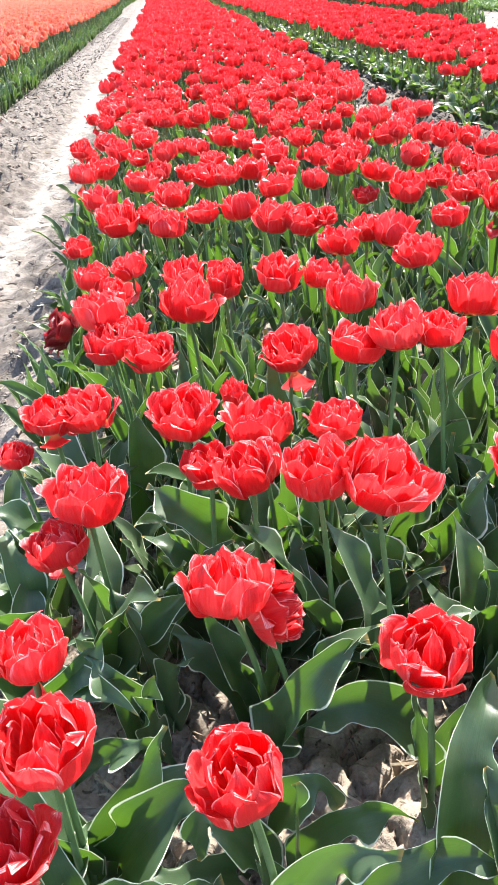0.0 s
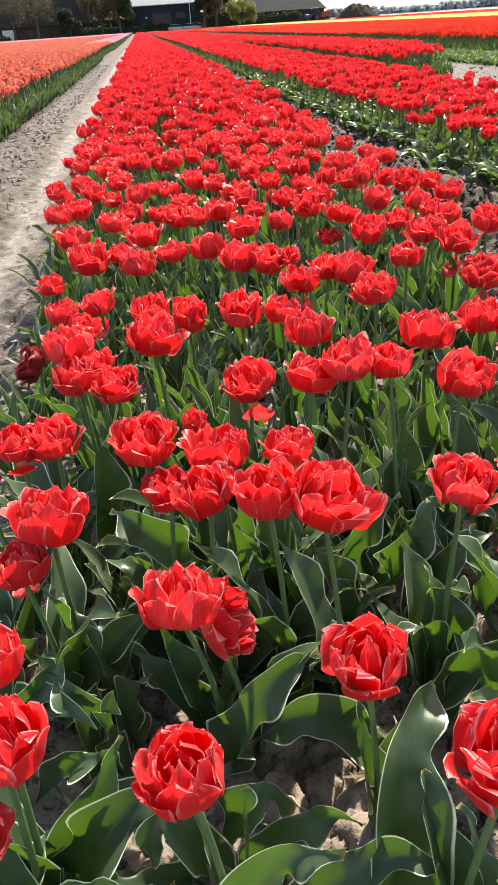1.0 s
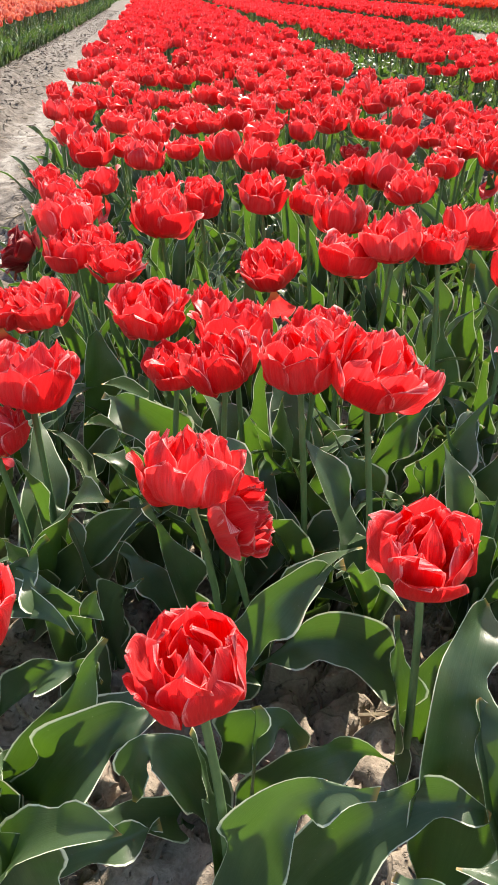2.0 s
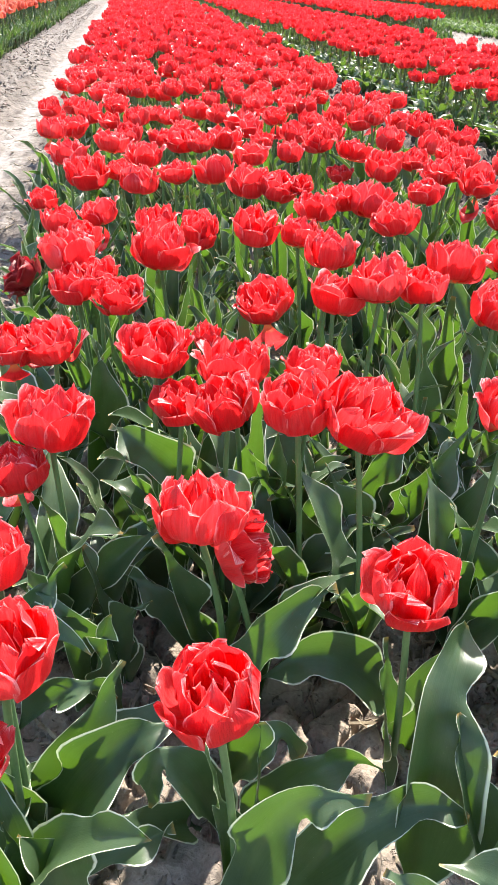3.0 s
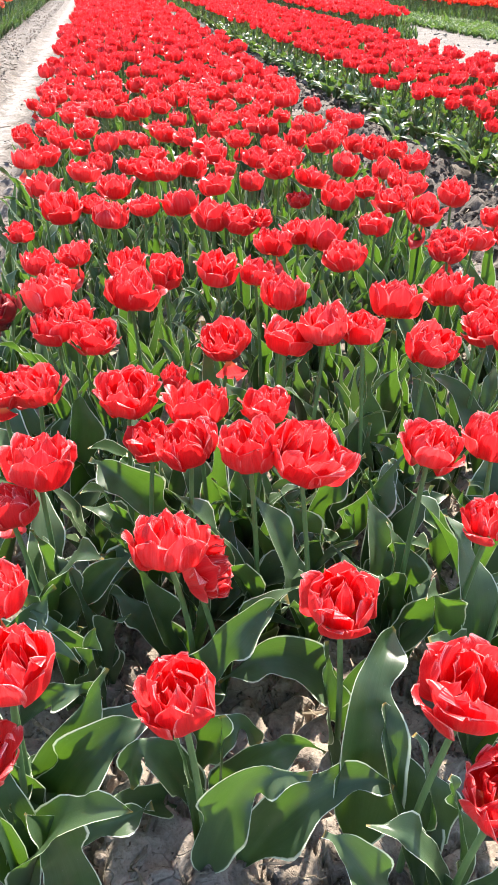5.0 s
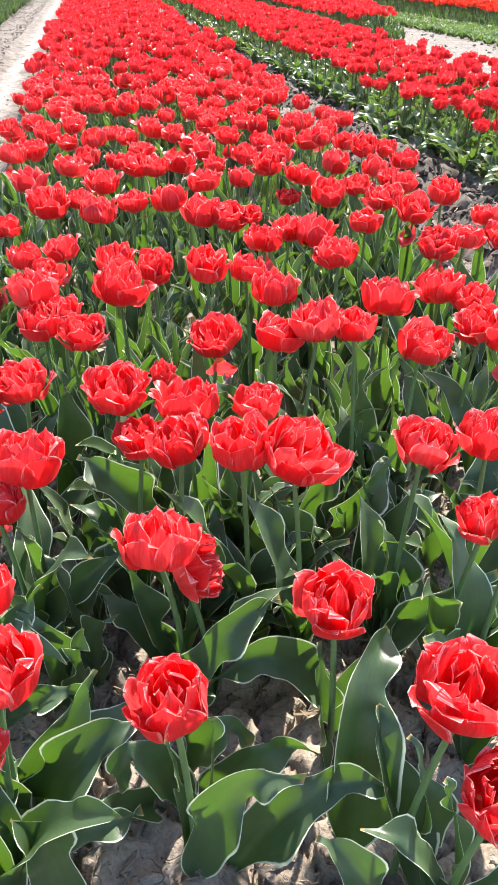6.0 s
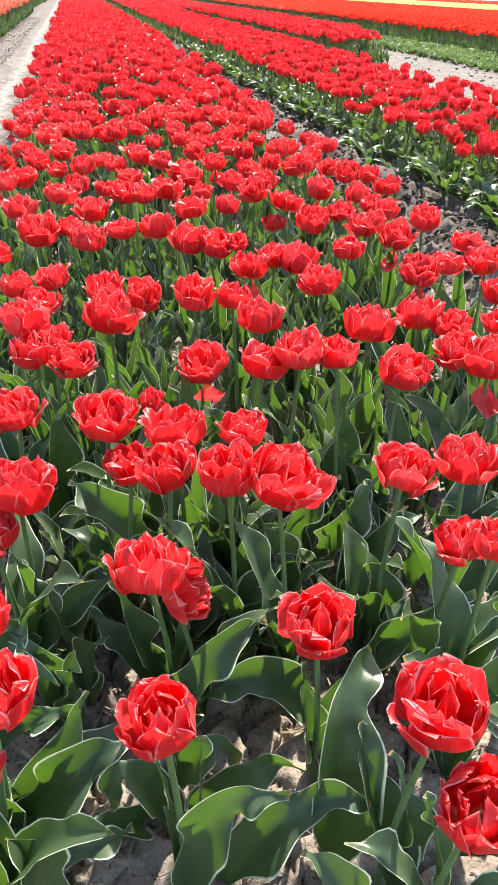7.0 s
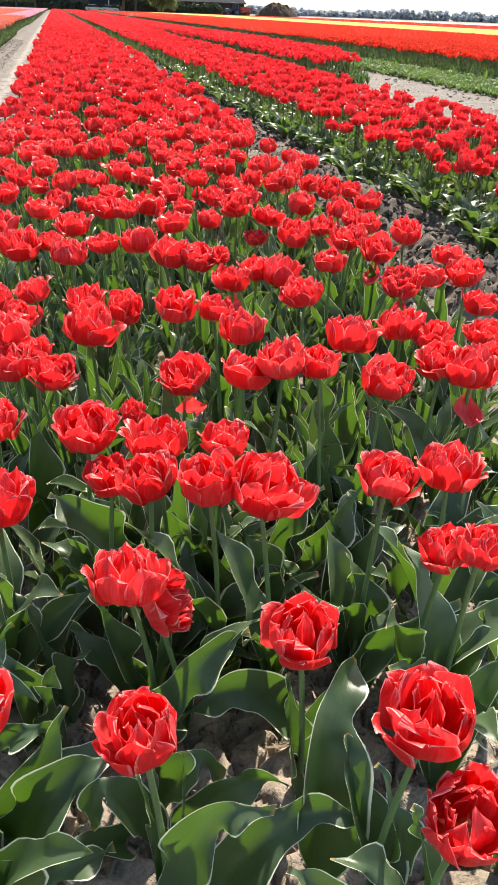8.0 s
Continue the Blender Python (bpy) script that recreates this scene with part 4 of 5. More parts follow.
bed("leaf_bed", add(scatter(LEAFY[0], sow(5.65, 7.0, 7.5, 16, 90, 16), 16, 1.25, (0.38, 0.6)),
                    scatter(LEAFY[1], sow(5.4, 7.0, 16, 45, 60, 17), 17, 1.25, (0.4, 0.65)),
                    scatter(CUPS[1], sow(6.0, 7.0, 9, 20, 0.6, 18), 18, 1.1)),
    VERMILION, LEAF_GREEN, "bed of fresh green tulip leaves with few blooms")
bed("tulip_bed", add(scatter(FULL[1], sow(7.0, 11.0, 9.5, 26, 40, 19), 19, 1.0),
                     scatter(FULL[2], sow(7.0, 19.4, 16, 80, 22, 20, lambda x, y: x > 11 or y > 26), 20, 1.5, (0.97, 1.05)),
                     scatter(FULL[2], sow(7.0, 19.4, 80, 200, 5, 21), 21, 3.0, (0.97, 1.03))),
    VERMILION, LEAF_FAR, "broad block of orange-red tulips")
bed("tulip_bed", add(scatter(FULL[2], sow(19.6, 33, 28, 90, 14, 22), 22, 1.9, (0.97, 1.03)),
                     scatter(FULL[2], sow(19.6, 33, 90, 205, 4, 23), 23, 3.4, (0.97, 1.03))),
    YELLOW, LEAF_FAR, "broad strip of pale yellow tulips")
bed("tulip_bed", add(scatter(FULL[2], sow(33.2, 66, 45, 110, 5, 24), 24, 3.0, (0.97, 1.03)),
                     scatter(FULL[2], sow(33.2, 66, 110, 205, 2.5, 25), 25, 4.2, (0.97, 1.03))),
    VERMILION, LEAF_FAR, "far block of orange-red tulips")
bed("tulip_bed", scatter(FULL[2], sow(66.5, 130, 85, 240, 1.6, 26), 26, 6.0, (0.97, 1.03)), WHITE, LEAF_FAR, "far strip of white tulips")
bed("tulip_bed", add(scatter(CUPS[0], sow(-4, -1.40, 4.6, 13, 36, 27), 27, 1.28, (0.95, 1.15)),
                     scatter(LEAFY[0], sow(-1.85, -1.30, 4.0, 13, 75, 28), 28, 1.05),
                     scatter(CUPS[1], sow(-8, -1.36, 13, 30, 34, 29), 29, 1.28, (0.95, 1.15)),
                     scatter(LEAFY[1], sow(-1.8, -1.28, 13, 30, 55, 30), 30, 1.05),
                     scatter(CUPS[2], sow(-16, -1.4, 30, 48, 30, 31), 31, 1.4, (1.0, 1.12)),
                     scatter(CUPS[2], sow(-34, -2.8, 48, 130, 7, 32), 32, 2.4, (1.0, 1.06))),
    ORANGE, LEAF_FAR, "block of salmon-orange tulips beside the pale track")
bed("tulip_bed", add(scatter(CUPS[2], sow(-2.7, -1.3, 45, 80, 24, 33), 33, 1.6, (1.0, 1.1)),
                     scatter(CUPS[2], sow(-2.7, -1.3, 80, 200, 8, 34), 34, 2.4, (1.0, 1.06)),
                     scatter(CUPS[2], sow(-60, -2.8, 130, 200, 2.5, 35), 35, 4.0, (1.0, 1.06))),
    PINK, LEAF_FAR, "far strip of pink tulips at the field's end")


# ---- loose soil, straw and fallen petals ----
def clod_template(seed):
    g = np.random.default_rng(seed)
    bm = bmesh.new()
    bmesh.ops.create_icosphere(bm, subdivisions=1, radius=1)
    v = np.array([q.co[:] for q in bm.verts])
    f = np.array([[q.index for q in p.verts] for p in bm.faces])
    bm.free()
    v = v * g.uniform(0.45, 1.45, (len(v), 1)) * np.array([1, g.uniform(0.6, 1), g.uniform(0.45, 0.8)])
    return v, f, np.zeros((len(v), 2)), np.zeros(len(f), int)


CLODS = [clod_template(40 + i) for i in range(8)]


def litter(name, templates, places, sizes, seed, material, label, category, flat=False):
    g = np.random.default_rng(seed)
    V, F, k = [], [], 0
    level = ground_height(np.array([p[0] for p in places]), np.array([p[1] for p in places]))
    for (x, y), q, low in zip(places, sizes, level):
        v, f, u, i = templates[int(g.integers(len(templates)))]
        m = np.array(Euler((g.uniform(-0.15, 0.15), g.uniform(-0.15, 0.15), g.uniform(0, 6.28)) if flat else tuple(g.uniform(0, 6.28, 3) * np.array([0.1, 0.1, 1]))).to_matrix())
        V.append(v @ m.T * q + np.array([x, y, low + (0.003 if flat else q * 0.15)]))
        F.append(f + k)
        k += len(v)
    V, F = np.concatenate(V), np.concatenate(F)
    ob = new(name, mesh_from(name, V, F, [material], np.zeros((len(V), 2)), smooth=False))
    return tagged(ob, label, category, kind="stuff")


g = np.random.default_rng(31)


def strew(count, x0, x1, y0, y1, power=1.6):
    return [(g.uniform(x0, x1), y0 + (y1 - y0) * g.uniform() ** power) for _ in range(count)]


spots = strew(6500, -1.42, -0.88, 2.6, 26) + strew(420, -0.52, -0.33, 1.3, 9) + strew(40, -0.8, -0.5, 2.4, 9)
spots_fine = strew(2200, -0.35, 1.0, 0.35, 2.4, 1.2) + strew(700, -1.3, -0.80, 2.2, 8) + strew(500, -0.56, -0.36, 1.2, 5)
litter("soil_crumbs", CLODS, spots_fine, g.uniform(0.2, 1.0, len(spots_fine)) ** 3 * 0.007 + 0.0015, 34, CLOD, "fine grey-brown soil crumbs on the bed and track", "soil")
# furrow clods wear the darker copy, which stands in for shade
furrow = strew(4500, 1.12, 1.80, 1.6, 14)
litter("soil_clods", CLODS, furrow, g.uniform(0.2, 1.0, len(furrow)) ** 3.0 * 0.024 + 0.004, 35, SHADED_CLOD, "soil clods heaped in the furrow, coloured dark for shade", "soil")
headland = strew(800, 3.15, 5.6, 6.5, 18, 1.2)
litter("soil_clods", CLODS, headland, g.uniform(0.2, 1.0, len(headland)) ** 3.0 * 0.024 + 0.005, 37, CLOD, "scattered grey-brown clods on the bare headland", "soil")
litter("soil_clods", CLODS, spots, g.uniform(0.2, 1.0, len(spots)) ** 3.0 * 0.013 + 0.003, 32, CLOD, "crumbled brown-grey soil clods along the furrows", "soil")

STICKS = []
for i in range(6):
    h = np.random.default_rng(60 + i)
    n = 6
    pts = [(0.5 * (t - 0.5), 0.022 * h.uniform(-1, 1), 0.02 * h.uniform(-1, 1)) for t in np.linspace(0, 1, n)]
    v, f, u = tube(pts, [0.012, 0.02, 0.02, 0.018, 0.016, 0.006], 4)
    STICKS.append((v, f, u, np.zeros(len(f), int)))
spots = strew(420, -0.36, 1.0, 0.35, 2.5, 1.2) + strew(260, -1.4, -0.36, 2.0, 12) + strew(260, 1.08, 1.75, 1.8, 9)
litter("dry_straw", STICKS, spots, g.uniform(0.05, 0.17, len(spots)), 33, STRAW, "dry straw and dead stalks on the soil", "straw", True)

rotted = strew(650, -1.42, -0.82, 2.3, 9, 1.3) + strew(70, -0.80, -0.36, 1.2, 6, 1.2) + strew(700, 1.08, 1.75, 1.8, 9) + strew(160, -0.2, 0.5, 0.4, 1.2, 1.0)
litter("dry_straw", STICKS, rotted, g.uniform(0.05, 0.20, len(rotted)), 36, ROT, "short dark rotted straw trodden into the soil", "straw", True)

fallen = new("fallen_bloom", None)
fallen.matrix_basis = pose(-0.564, 3.89, floor_at(-0.564, 3.89) + 0.004)
tagged(fallen, "withered dark red tulip bloom lying on the pale track", "bloom")
for i in range(6):
    part("petal", WILT_PETALS[i % 3], fallen, pose(0.01 * i - 0.03, 0.008 * (i % 3), 0.004, 0, 62, i * 61) @ Matrix.Diagonal((0.035, 0.035, 0.03, 1)))

# ---- farm at the end of the field ----
# brick and blue wall colours are darkened for the shade on their backlit fronts
SHADED_BRICK = plain_material("shaded_brick", (0.035, 0.025, 0.02), (0.085, 0.06, 0.045), 0.85, 1.2, 0.2, 0, 0.4, 0.02)
THATCH = plain_material("weathered_roof", (0.030, 0.026, 0.022), (0.070, 0.060, 0.050), 0.95, 0.8, 0.05, 0, 0.5, 0.05, (3, 1, 1))
SLATE = plain_material("grey_sheet_roof", (0.040, 0.040, 0.043), (0.075, 0.075, 0.078), 0.95, 0.5, 0.05, 0, 0.3, 0.03, (4, 1, 1))
BLUE_WALL = plain_material("shaded_blue_cladding", (0.012, 0.017, 0.026), (0.022, 0.030, 0.045), 0.8, 0.6, 0.3, 0, 0.2, 0.01, (5, 1, 1))
PALE_ROOF = plain_material("pale_sheet_roof", (0.24, 0.25, 0.26), (0.34, 0.35, 0.36), 0.9, 0.4, 0.1, 0, 0.2, 0.01, (6, 1, 1))
WHITE_PAINT = plain_material("white_paint", (0.62, 0.62, 0.60), (0.80, 0.80, 0.78), 0.5, 2, 0.4)
GLASS_DARK = plain_material("dark_glazing", (0.006, 0.007, 0.009), (0.018, 0.02, 0.024), 0.25, 1, 0.3, 0, 0)
BARK = plain_material("bark", (0.045, 0.035, 0.027), (0.12, 0.10, 0.08), 0.9, 3, 0.2, 0, 0.6, 0.02, (3, 3, 0.6))
HEAP = plain_material("manure_heap", (0.03, 0.022, 0.017), (0.11, 0.08, 0.06), 0.95, 1.4, 0.1, 0, 1.0, 0.2)
RUBBER = plain_material("rubber", (0.012, 0.012, 0.012), (0.03, 0.03, 0.03), 0.8, 5, 0.3)
TRACTOR_BLUE = plain_material("tractor_blue_paint", (0.03, 0.06, 0.12), (0.05, 0.09, 0.17), 0.35, 3, 0.5, 0, 0)
MACHINE_RED = plain_material("machine_red_paint", (0.30, 0.04, 0.02), (0.45, 0.07, 0.035), 0.45, 3, 0.4, 0, 0)
CAR_GREY = plain_material("car_grey_paint", (0.30, 0.32, 0.33), (0.42, 0.44, 0.45), 0.3, 2, 0.5, 0, 0)


def crown_material(name, dark, light, glow):
    k = Mat(name, 0.6, 0.3)
    col = k.ramp(k.math("ADD", k.math("MULTIPLY", k.random(), 0.6), k.math("MULTIPLY", k.noise(k.coords(), 0.6, 3), 0.4)), [(0.2, dark), (0.8, light)])
    k.l(col, k.b.inputs["Base Color"])
    k.translucent(k.mix(0.5, col, glow), 0.3)
    return k.m


CROWN_DARK = crown_material("dark_foliage", (0.022, 0.030, 0.018), (0.055, 0.068, 0.038), (0.05, 0.10, 0.02))
CROWN_PALE = crown_material("young_willow_foliage", (0.14, 0.15, 0.05), (0.28, 0.29, 0.11), (0.35, 0.38, 0.08))
CROWN_BROWN = crown_material("budding_hedge_core", (0.055, 0.045, 0.028), (0.13, 0.105, 0.06), (0.14, 0.13, 0.05))
# far foliage is lightened and blued: the haze of distance sits in its colour
CROWN_FAR = crown_material("haze_tinted_far_trees", (0.40, 0.44, 0.48), (0.46, 0.50, 0.54), (0.46, 0.50, 0.54))


def box_bm(x0, x1, y0, y1, z0, z1, bevel=0.0):
    bm = bmesh.new()
    bmesh.ops.create_cube(bm, size=1)
    bmesh.ops.scale(bm, vec=(x1 - x0, y1 - y0, z1 - z0), verts=bm.verts)
    bmesh.ops.translate(bm, vec=((x0 + x1) / 2, (y0 + y1) / 2, (z0 + z1) / 2), verts=bm.verts)
    if bevel:
        bmesh.ops.bevel(bm, geom=bm.edges[:], offset=bevel, segments=2, affect="EDGES", profile=0.5)
    return bm


def prism_bm(outline, y0, y1):
    """A solid from an outline in x and z, between two depths."""
    bm = bmesh.new()
    front = [bm.verts.new((x, y0, z)) for x, z in outline]
    back = [bm.verts.new((x, y1, z)) for x, z in outline]
    bm.faces.new(front)
    bm.faces.new(back[::-1])
    n = len(outline)
    for i in range(n):
        bm.faces.new((front[(i + 1) % n], front[i], back[i], back[(i + 1) % n]))
    bmesh.ops.recalc_face_normals(bm, faces=bm.faces)
    return bm


def roof_bm(x0, x1, y0, y1, eave, ridge, over=0.5, hip=0.0, thick=0.25):
    """A pitched roof whose ridge runs along x; hip shortens the ridge at both ends."""
    bm = bmesh.new()
    ym = (y0 + y1) / 2
    for dz in (0, -thick):
        a = [bm.verts.new(p) for p in ((x0 - over, y0 - over, eave + dz), (x1 + over, y0 - over, eave + dz), (x1 + over, y1 + over, eave + dz), (x0 - over, y1 + over, eave + dz),
                                       (x0 - over + hip, ym, ridge + dz), (x1 + over - hip, ym, ridge + dz))]
        for q in ((0, 1, 5, 4), (2, 3, 4, 5), (1, 2, 5), (3, 0, 4)):
            bm.faces.new([a[i] for i in q])
        if dz:
            for i in range(4):
                bm.faces.new((first[i], first[(i + 1) % 4], a[(i + 1) % 4], a[i]))
        first = a
    bmesh.ops.recalc_face_normals(bm, faces=bm.faces)
    return bm


def thing_at(name, x, y, label, category, turn=0.0, z=0.0, group=""):
    ob = new(name, None)
    ob.matrix_basis = pose(x, y, z, 0, 0, turn)
    return tagged(ob, label, category, group)


def window(parent, x, y, z, w, h):
    pane = part("window", box_bm(x - w / 2, x + w / 2, y - 0.08, y + 0.02, z, z + h), parent, material=GLASS_DARK, label="dark glazed window")
    part("sill", box_bm(x - w / 2 - 0.08, x + w / 2 + 0.08, y - 0.12, y - 0.085, z - 0.1, z - 0.003), pane, material=SHADED_BRICK)


house = thing_at("farmhouse", -37, 232, "large old farmhouse with low dark walls and broad roof", "house")
part("wall", box_bm(-24, 24.5, 0, 18, 0, 3.3), house, material=SHADED_BRICK)
part("roof", roof_bm(-24, 24.5, 0, 18, 3.2, 15.5, 0.6, 1.2), house, material=THATCH)
for wx in (-14, -8, -3, 9.5, 13, 18):
    window(house, wx, 0, 1.0, 1.2, 1.4)
part("door", box_bm(2.4, 5.6, -0.09, 0.02, 0.2, 2.75), house, material=WHITE_PAINT, label="white barn door")
part("chimney", box_bm(5, 6.2, 8.2, 9.4, 12.5, 15.2), house, material=SHADED_BRICK)

barn = thing_at("blue_barn", 6.5, 233, "dark blue clad barn with pale sheet roof", "barn")
part("wall", box_bm(-8, 10.2, 0, 24, 0, 6.4), barn, material=BLUE_WALL)
part("roof", roof_bm(-8, 10.2, 0, 24, 6.4, 11.5, 0.7, 0.0), barn, material=PALE_ROOF)
part("door", box_bm(-2.5, 2.5, -0.10, 0.02, 0.1, 4.4), barn, material=GLASS_DARK, label="dark sliding door")
part("downpipe", box_bm(7.4, 7.6, -0.2, -0.05, 0, 6.3), barn, material=WHITE_PAINT, label="white downpipe")
part("gutter", box_bm(-8.6, 10.8, -0.86, -0.70, 6.22, 6.38), barn, material=WHITE_PAINT, label="white gutter")
# a small plain white box on the front wall
part("yard_lamp", box_bm(-4.2, -3.7, -0.25, -0.02, 3.3, 3.7, 0.05), barn, material=WHITE_PAINT, label="small white box on the wall")
window(barn, 5.0, 0, 3.0, 2.4, 1.2)

shed = thing_at("brick_barn", 40.5, 236, "low brick barn with dark grey hipped roof", "barn")
part("wall", box_bm(-12, 10, 0, 14, 0, 3.2), shed, material=SHADED_BRICK)
part("roof", roof_bm(-12, 10, 0, 14, 3.15, 7.3, 0.5, 2.9), shed, material=SLATE)
part("door", box_bm(-9, -5.5, -0.09, 0.02, 0.1, 2.8), shed, material=GLASS_DARK, label="dark wooden barn door")
window(shed, 1.0, 0, 1.3, 1.4, 1.0)
window(shed, 8.0, 0, 1.3, 1.4, 1.0)


def leaf_cloud(centres, radii, count, size, seed, flat=1.0):
    """Many small leaf clumps spread through balls: arrays of triangles."""
    g = np.random.default_rng(seed)
    c, r = np.array(centres), np.array(radii)
    pick = g.choice(len(c), count, p=r ** 2 / (r ** 2).sum())
    d = g.normal(size=(count, 3))
    d = d / np.linalg.norm(d, axis=1, keepdims=True) * g.uniform(0.35, 1.0, (count, 1)) ** 0.5
    p = c[pick] + d * r[pick][:, None] * np.array([1, 1, flat])
    a, b = g.normal(size=(2, count, 3))
    a = a / np.linalg.norm(a, axis=1, keepdims=True)
    b = np.cross(a, b)
    b = b / np.linalg.norm(b, axis=1, keepdims=True)
    s = size * g.uniform(0.5, 1.2, (count, 1))
    V = np.stack([p - a * s, p + b * s * 0.7, p + a * s, p - b * s * 0.7], 1).reshape(-1, 3)
    k = np.arange(count)[:, None] * 4
    F = np.concatenate([k + np.array([[0, 1, 2]]), k + np.array([[0, 2, 3]])])
    return V, F


def tree(x, y, height, spread, crown, label, leaves=900, size=0.4, bare=False, seed=0, name="tree"):
    g = np.random.default_rng(900 + seed)
    thing = thing_at(name, x, y, label, "tree")
    tips = []
    pieces = []
    bend = g.uniform(-0.6, 0.6, 2)
    trunk_top = height * (0.55 if not bare else 0.72)
    pts = [(bend[0] * t ** 2, bend[1] * t ** 2, trunk_top * t) for t in np.linspace(0, 1, 6)]
    r0 = height * 0.028
    v, f, u = tube(pts, np.linspace(r0, r0 * 0.45, 6), 8)
    pieces.append((v, f, u, 0))
    for i in range(14 if bare else 9):
        t = g.uniform(0.35, 1.0)
        a = g.uniform(0, 6.28)
        foot = np.array([bend[0] * t ** 2, bend[1] * t ** 2, trunk_top * t])
        ln = spread * g.uniform(0.5, 1.0)
        tip = foot + np.array([math.cos(a) * ln, math.sin(a) * ln, height * g.uniform(0.12, 0.36)])
        mid = (foot + tip) / 2 + np.array([0, 0, -0.05 * height])
        v, f, u = tube([foot, mid, tip], [r0 * 0.4, r0 * 0.25, r0 * 0.06], 5)
        pieces.append((v, f, u, 0))
        tips.append(tip)
        for j in range(3):
            end = tip * g.uniform(0.7, 1.0) + foot * 0.0 + g.uniform(-1, 1, 3) * np.array([spread, spread, height * 0.25]) * 0.35
            v, f, u = tube([mid, (mid + end) / 2, end], [r0 * 0.14, r0 * 0.09, r0 * 0.03], 4)
            pieces.append((v, f, u, 0))
            tips.append(end)
    V, F, U, I = join(pieces)
    part("trunk", mesh_from("trunk", V, F, [BARK], U, I), thing, label="grey-brown trunk with limbs")
    V, F = leaf_cloud(tips, [spread * g.uniform(0.2, 0.42) for _ in tips], leaves, size, 70 + seed)
    V[:, 2] = np.maximum(V[:, 2], 0.2)
    part("crown", mesh_from("crown", V, F, [crown], np.zeros((len(V), 2)), smooth=False), thing)
    return thing


tree(-25, 226, 13, 5.0, CROWN_BROWN, "bare spring tree with leaning trunk before the farmhouse", 2600, 0.16, True, 1)
tree(-17, 227, 7.6, 2.6, CROWN_DARK, "dark evergreen bush beside the farmhouse", 5000, 0.22, False, 2)
tree(-9.0, 228, 13, 4.6, CROWN_BROWN, "budding brown-green tree beside the farmhouse", 6500, 0.2, False, 3)
tree(-4.4, 227, 12.5, 3.4, CROWN_DARK, "dark green conifer-like tree beside the barn", 7000, 0.22, False, 4)
tree(17.2, 227, 14, 2.6, CROWN_DARK, "tall dark ivy-clad tree beside the barn", 7000, 0.22, False, 5)
tree(20.4, 227.5, 14, 2.2, CROWN_BROWN, "tall bare tree with ivy beside the barn", 4500, 0.2, True, 6)
tree(26.8, 226, 8.0, 3.6, CROWN_PALE, "pale yellow-green willow bush in young leaf", 7000, 0.22, False, 7)
tree(-12.5, 246, 15, 5.5, CROWN_BROWN, "dense budding tree behind the farmyard", 9000, 0.42, False, 11)
tree(-5.5, 262, 16, 6.0, CROWN_BROWN, "dense budding tree behind the farmyard", 9000, 0.42, False, 12)
tree(19.5, 250, 15, 4.0, CROWN_BROWN, "dense budding tree between the barns", 9000, 0.4, False, 13)
tree(24.0, 262, 14, 4.6, CROWN_BROWN, "dense budding tree between the barns", 9000, 0.4, False, 14)
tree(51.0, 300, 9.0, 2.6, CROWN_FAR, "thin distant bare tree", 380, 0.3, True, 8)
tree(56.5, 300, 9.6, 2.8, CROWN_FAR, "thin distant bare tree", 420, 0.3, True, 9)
tree(-31, 228, 12, 4.0, CROWN_BROWN, "bare spring tree before the farmhouse", 2400, 0.16, True, 10)


def hedge(x0, x1, y, height, crown, label, seed):
    thing = thing_at("hedge", (x0 + x1) / 2, y, label, "hedge")
    g = np.random.default_rng(seed)
    w = (x1 - x0) / 2
    c = [(t, g.uniform(-0.4, 0.4), height * g.uniform(0.3, 0.62)) for t in np.linspace(-w, w, int(w * 2) + 2)]
    V, F = leaf_cloud(c, [height * g.uniform(0.32, 0.5) for _ in c], int(220 * w), 0.3, seed)
    V[:, 2] = np.maximum(V[:, 2], 0.0)
    part("foliage", mesh_from("foliage", V, F, [crown], np.zeros((len(V), 2)), smooth=False), thing)
    body = part("hedge_core", prism_bm([(-w, 0.0), (w, 0.0), (w - 0.3, height * 0.62), (-w + 0.3, height * 0.62)], -0.5, 0.5), thing, material=CROWN_DARK)


hedge(-13.5, 2.0, 229, 2.4, CROWN_DARK, "dark clipped hedge before the barn", 41)
hedge(1.5, 16.5, 231, 2.0, CROWN_DARK, "dark low hedge before the barn", 42)
hedge(-14.5, 0.0, 240, 6.0, CROWN_BROWN, "tall budding hedgerow behind the farmyard", 45)
hedge(16.5, 31.0, 240, 6.0, CROWN_BROWN, "tall budding hedgerow between the barns", 46)
hedge(31, 42.5, 229, 3.0, CROWN_DARK, "dark hedge before the brick barn", 43)
hedge(-45, -33.0, 229, 1.6, CROWN_DARK, "low dark hedge before the farmhouse", 44)


def wheel(parent, x, y, r, w, rim_material):
    def ring(radii, ys):
        th = np.linspace(0, 2 * np.pi, 21)
        return sheet(np.stack([np.stack([q * np.cos(th), np.full_like(th, yy), q * np.sin(th)], -1) for q, yy in zip(radii, ys)]))
    v, f, u = ring([r * 0.6, r * 0.97, r, r, r * 0.97, r * 0.6], [-w / 2, -w / 2, -w / 3, w / 3, w / 2, w / 2])
    tyre = part("wheel", mesh_from("wheel", v, f, [RUBBER], u), parent, pose(x, y, r), "black rubber tyre")
    v, f, u = ring([0.02, r * 0.25, r * 0.6, r * 0.6], [-w * 0.35, -w * 0.35, -w * 0.45, w * 0.45])
    part("rim", mesh_from("rim", v, f, [rim_material], u), tyre)


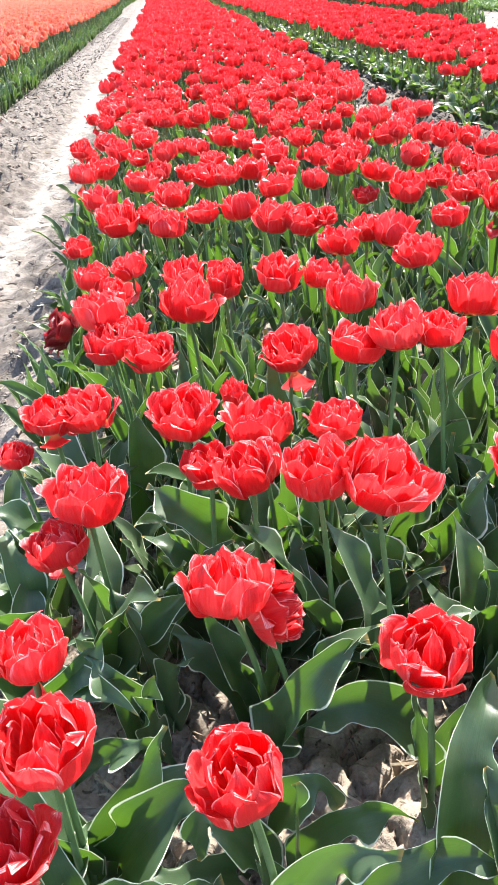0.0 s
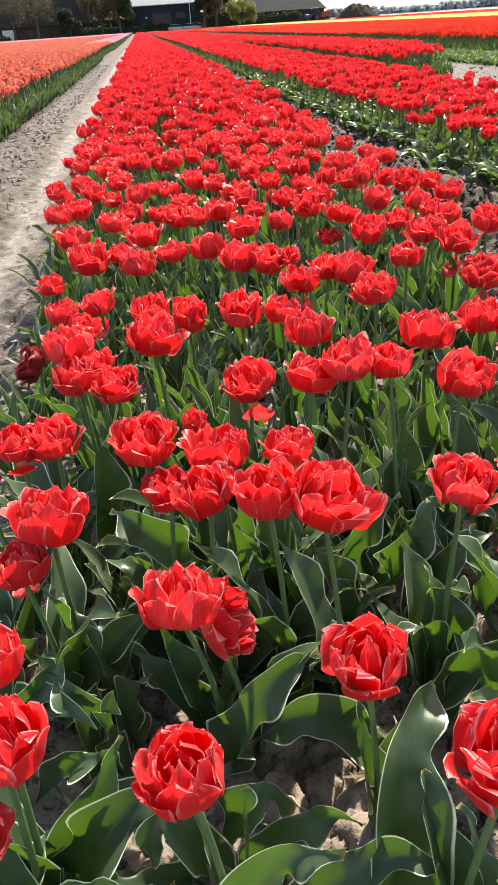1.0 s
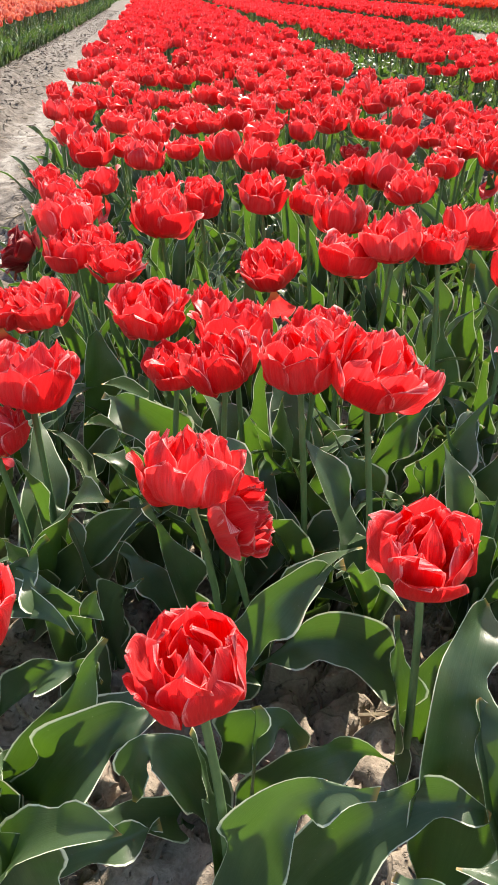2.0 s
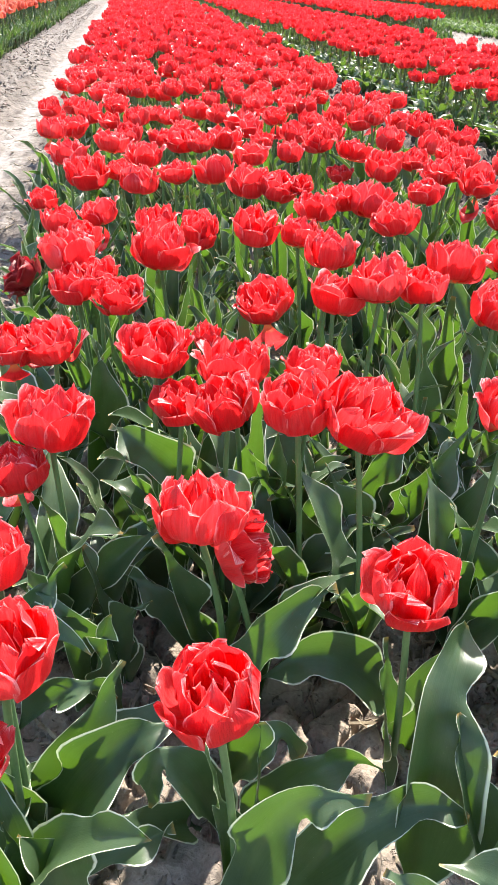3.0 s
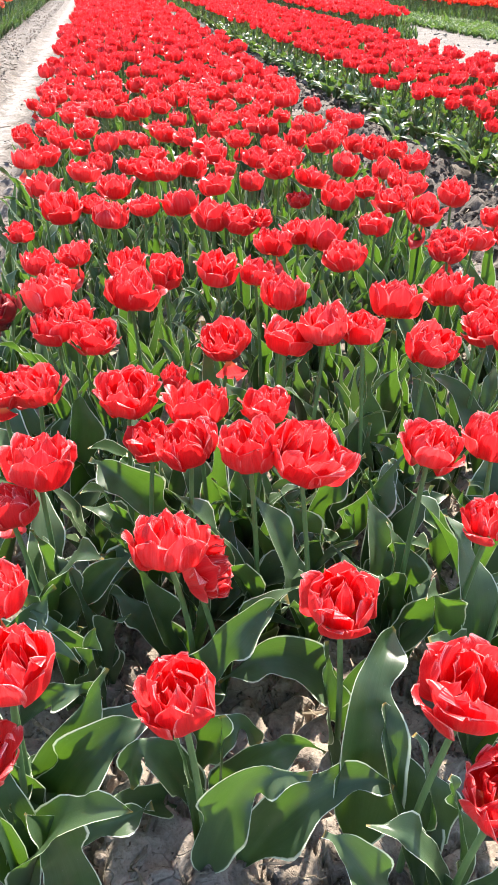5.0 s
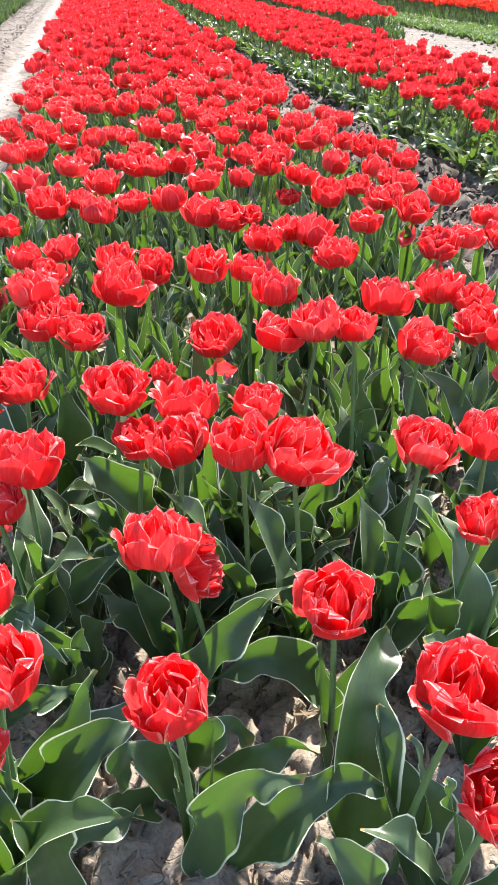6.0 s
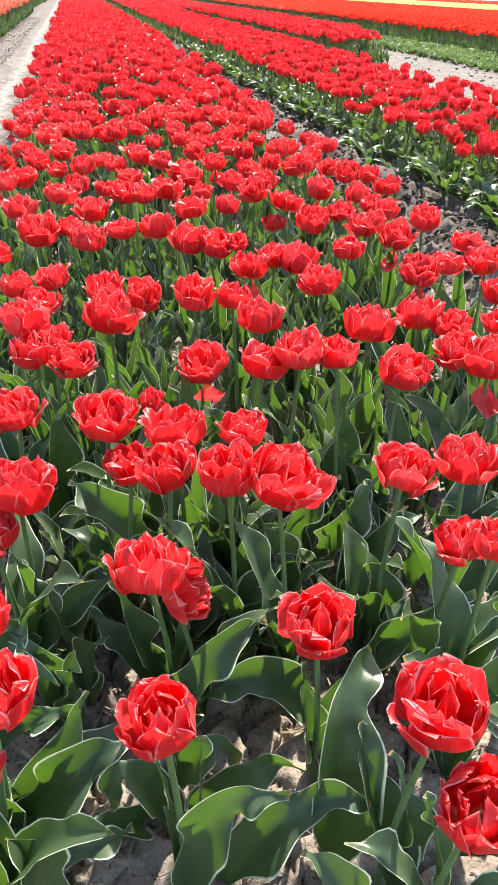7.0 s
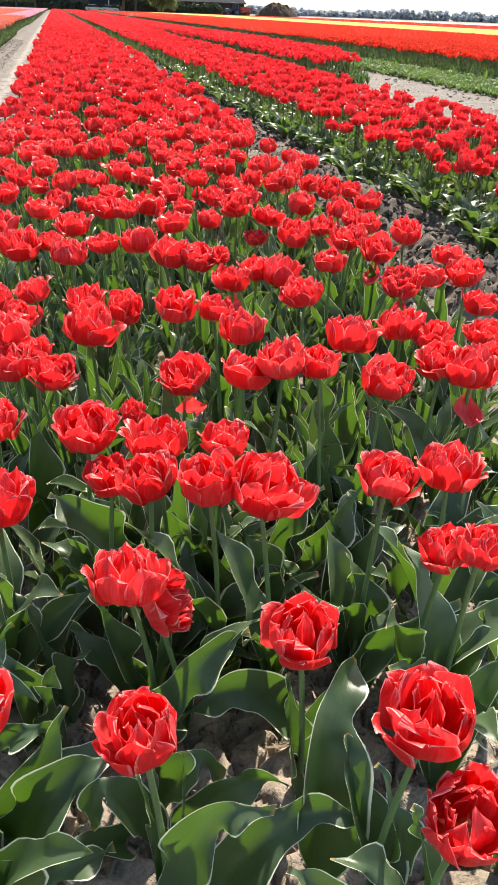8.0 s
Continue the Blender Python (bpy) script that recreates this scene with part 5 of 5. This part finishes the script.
tractor = thing_at("tractor", 45.3, 226, "dark blue farm tractor parked beside the brick barn", "tractor", 4)
part("bonnet", box_bm(-2.1, -0.3, -0.45, 0.45, 0.9, 1.75, 0.12), tractor, material=TRACTOR_BLUE)
cab = part("cab", box_bm(-0.4, 1.3, -0.8, 0.8, 1.2, 2.9, 0.1), tractor, material=GLASS_DARK, label="glazed cab")
part("roof", box_bm(-0.55, 1.45, -0.9, 0.9, 2.905, 3.12, 0.08), cab, material=TRACTOR_BLUE)
for px in (-0.42, 0.45, 1.28):
    part("pillar", box_bm(px - 0.05, px + 0.05, -0.86, -0.803, 1.2, 2.9), cab, material=TRACTOR_BLUE)
part("mudguard", box_bm(0.1, 1.7, -1.15, -0.82, 1.45, 1.62, 0.05), tractor, material=TRACTOR_BLUE)
part("exhaust", box_bm(-0.75, -0.62, -0.4, -0.28, 1.7, 2.7), tractor, material=RUBBER)
for px, py, r, w in ((-1.5, -0.85, 0.62, 0.4), (-1.5, 0.85, 0.62, 0.4), (0.9, -0.95, 0.92, 0.55), (0.9, 0.95, 0.92, 0.55)):
    wheel(tractor, px, py, r, w, TRACTOR_BLUE)
plough = thing_at("field_machine", 48.9, 226, "red towed field machine behind the tractor", "machine", 4)
part("frame", box_bm(-1.9, 1.2, -0.7, 0.7, 0.95, 1.2, 0.04), plough, material=MACHINE_RED)
part("hopper", prism_bm([(-1.3, 1.2), (0.9, 1.2), (1.25, 2.15), (-1.6, 2.15)], -0.65, 0.65), plough, material=MACHINE_RED)
for py in (-0.9, 0.9):
    wheel(plough, 0.1, py, 0.55, 0.3, MACHINE_RED)


def car(x, y, turn, label):
    thing = thing_at("car", x, y, label, "car", turn, 0.0, "cars parked by the barn")
    part("body", prism_bm([(-2.1, 0.35), (2.1, 0.35), (2.15, 0.8), (1.2, 0.95), (-1.9, 1.0), (-2.15, 0.8)], -0.85, 0.85), thing, material=CAR_GREY)
    cabin = part("cabin", prism_bm([(-1.9, 1.004), (1.15, 0.954), (0.45, 1.45), (-1.5, 1.5)], -0.75, 0.75), thing, material=GLASS_DARK, label="dark car windows")
    part("roof", box_bm(-1.5, 0.45, -0.76, 0.76, 1.49, 1.55, 0.02), cabin, material=CAR_GREY)
    for px in (-1.35, 1.3):
        for py in (-0.8, 0.8):
            wheel(thing, px, py, 0.33, 0.2, CAR_GREY)


car(9.9, 225, 3, "pale grey car parked before the blue barn")
car(13.9, 225.6, -5, "pale grey car with dark windows before the blue barn")

# the heap beside the tractor
n, m = 40, 26
X, Y = np.meshgrid(np.linspace(-6.6, 6.6, n), np.linspace(-4.5, 4.5, m), indexing="ij")
peak = np.clip(1 - (np.abs(X - 0.8) / 6.2) ** 1.5 - (np.abs(Y) / 4.4) ** 1.8, 0, 1) ** 0.75 * 3.6
Z = peak + peak * (0.28 * value_noise(X, Y, 0.9, 61) + 0.22 * value_noise(X, Y, 2.3, 62)) - 0.05
v, f, u = sheet(np.stack([X, Y, Z], -1))
heap = new("manure_mound", mesh_from("manure_mound", v, f[:, ::-1], [HEAP], u, smooth=False))
heap.matrix_basis = pose(56.6, 227, 0)
tagged(heap, "dark brown heap of manure beside the tractor", "heap")

# woods on the horizon
g = np.random.default_rng(91)
centres, radii = [], []
for x in np.arange(140, 900, 2.0):
    top = 6.0 + 3.2 * value_noise(np.array([x]), np.array([0.0]), 0.02, 71)[0] + 3.4 * value_noise(np.array([x]), np.array([3.0]), 0.06, 72)[0] + g.uniform(-0.8, 0.8)
    for z in np.arange(1.0, max(2.0, top), 2.2):
        centres.append((x + g.uniform(-3, 3), 900 + g.uniform(-15, 15), z))
        radii.append(g.uniform(1.8, 3.4))
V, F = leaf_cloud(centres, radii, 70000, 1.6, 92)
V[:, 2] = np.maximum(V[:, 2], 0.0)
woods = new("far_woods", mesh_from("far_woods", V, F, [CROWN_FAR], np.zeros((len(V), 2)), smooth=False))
tagged(woods, "line of woods on the horizon, tinted blue-grey for haze", "woods", kind="stuff")
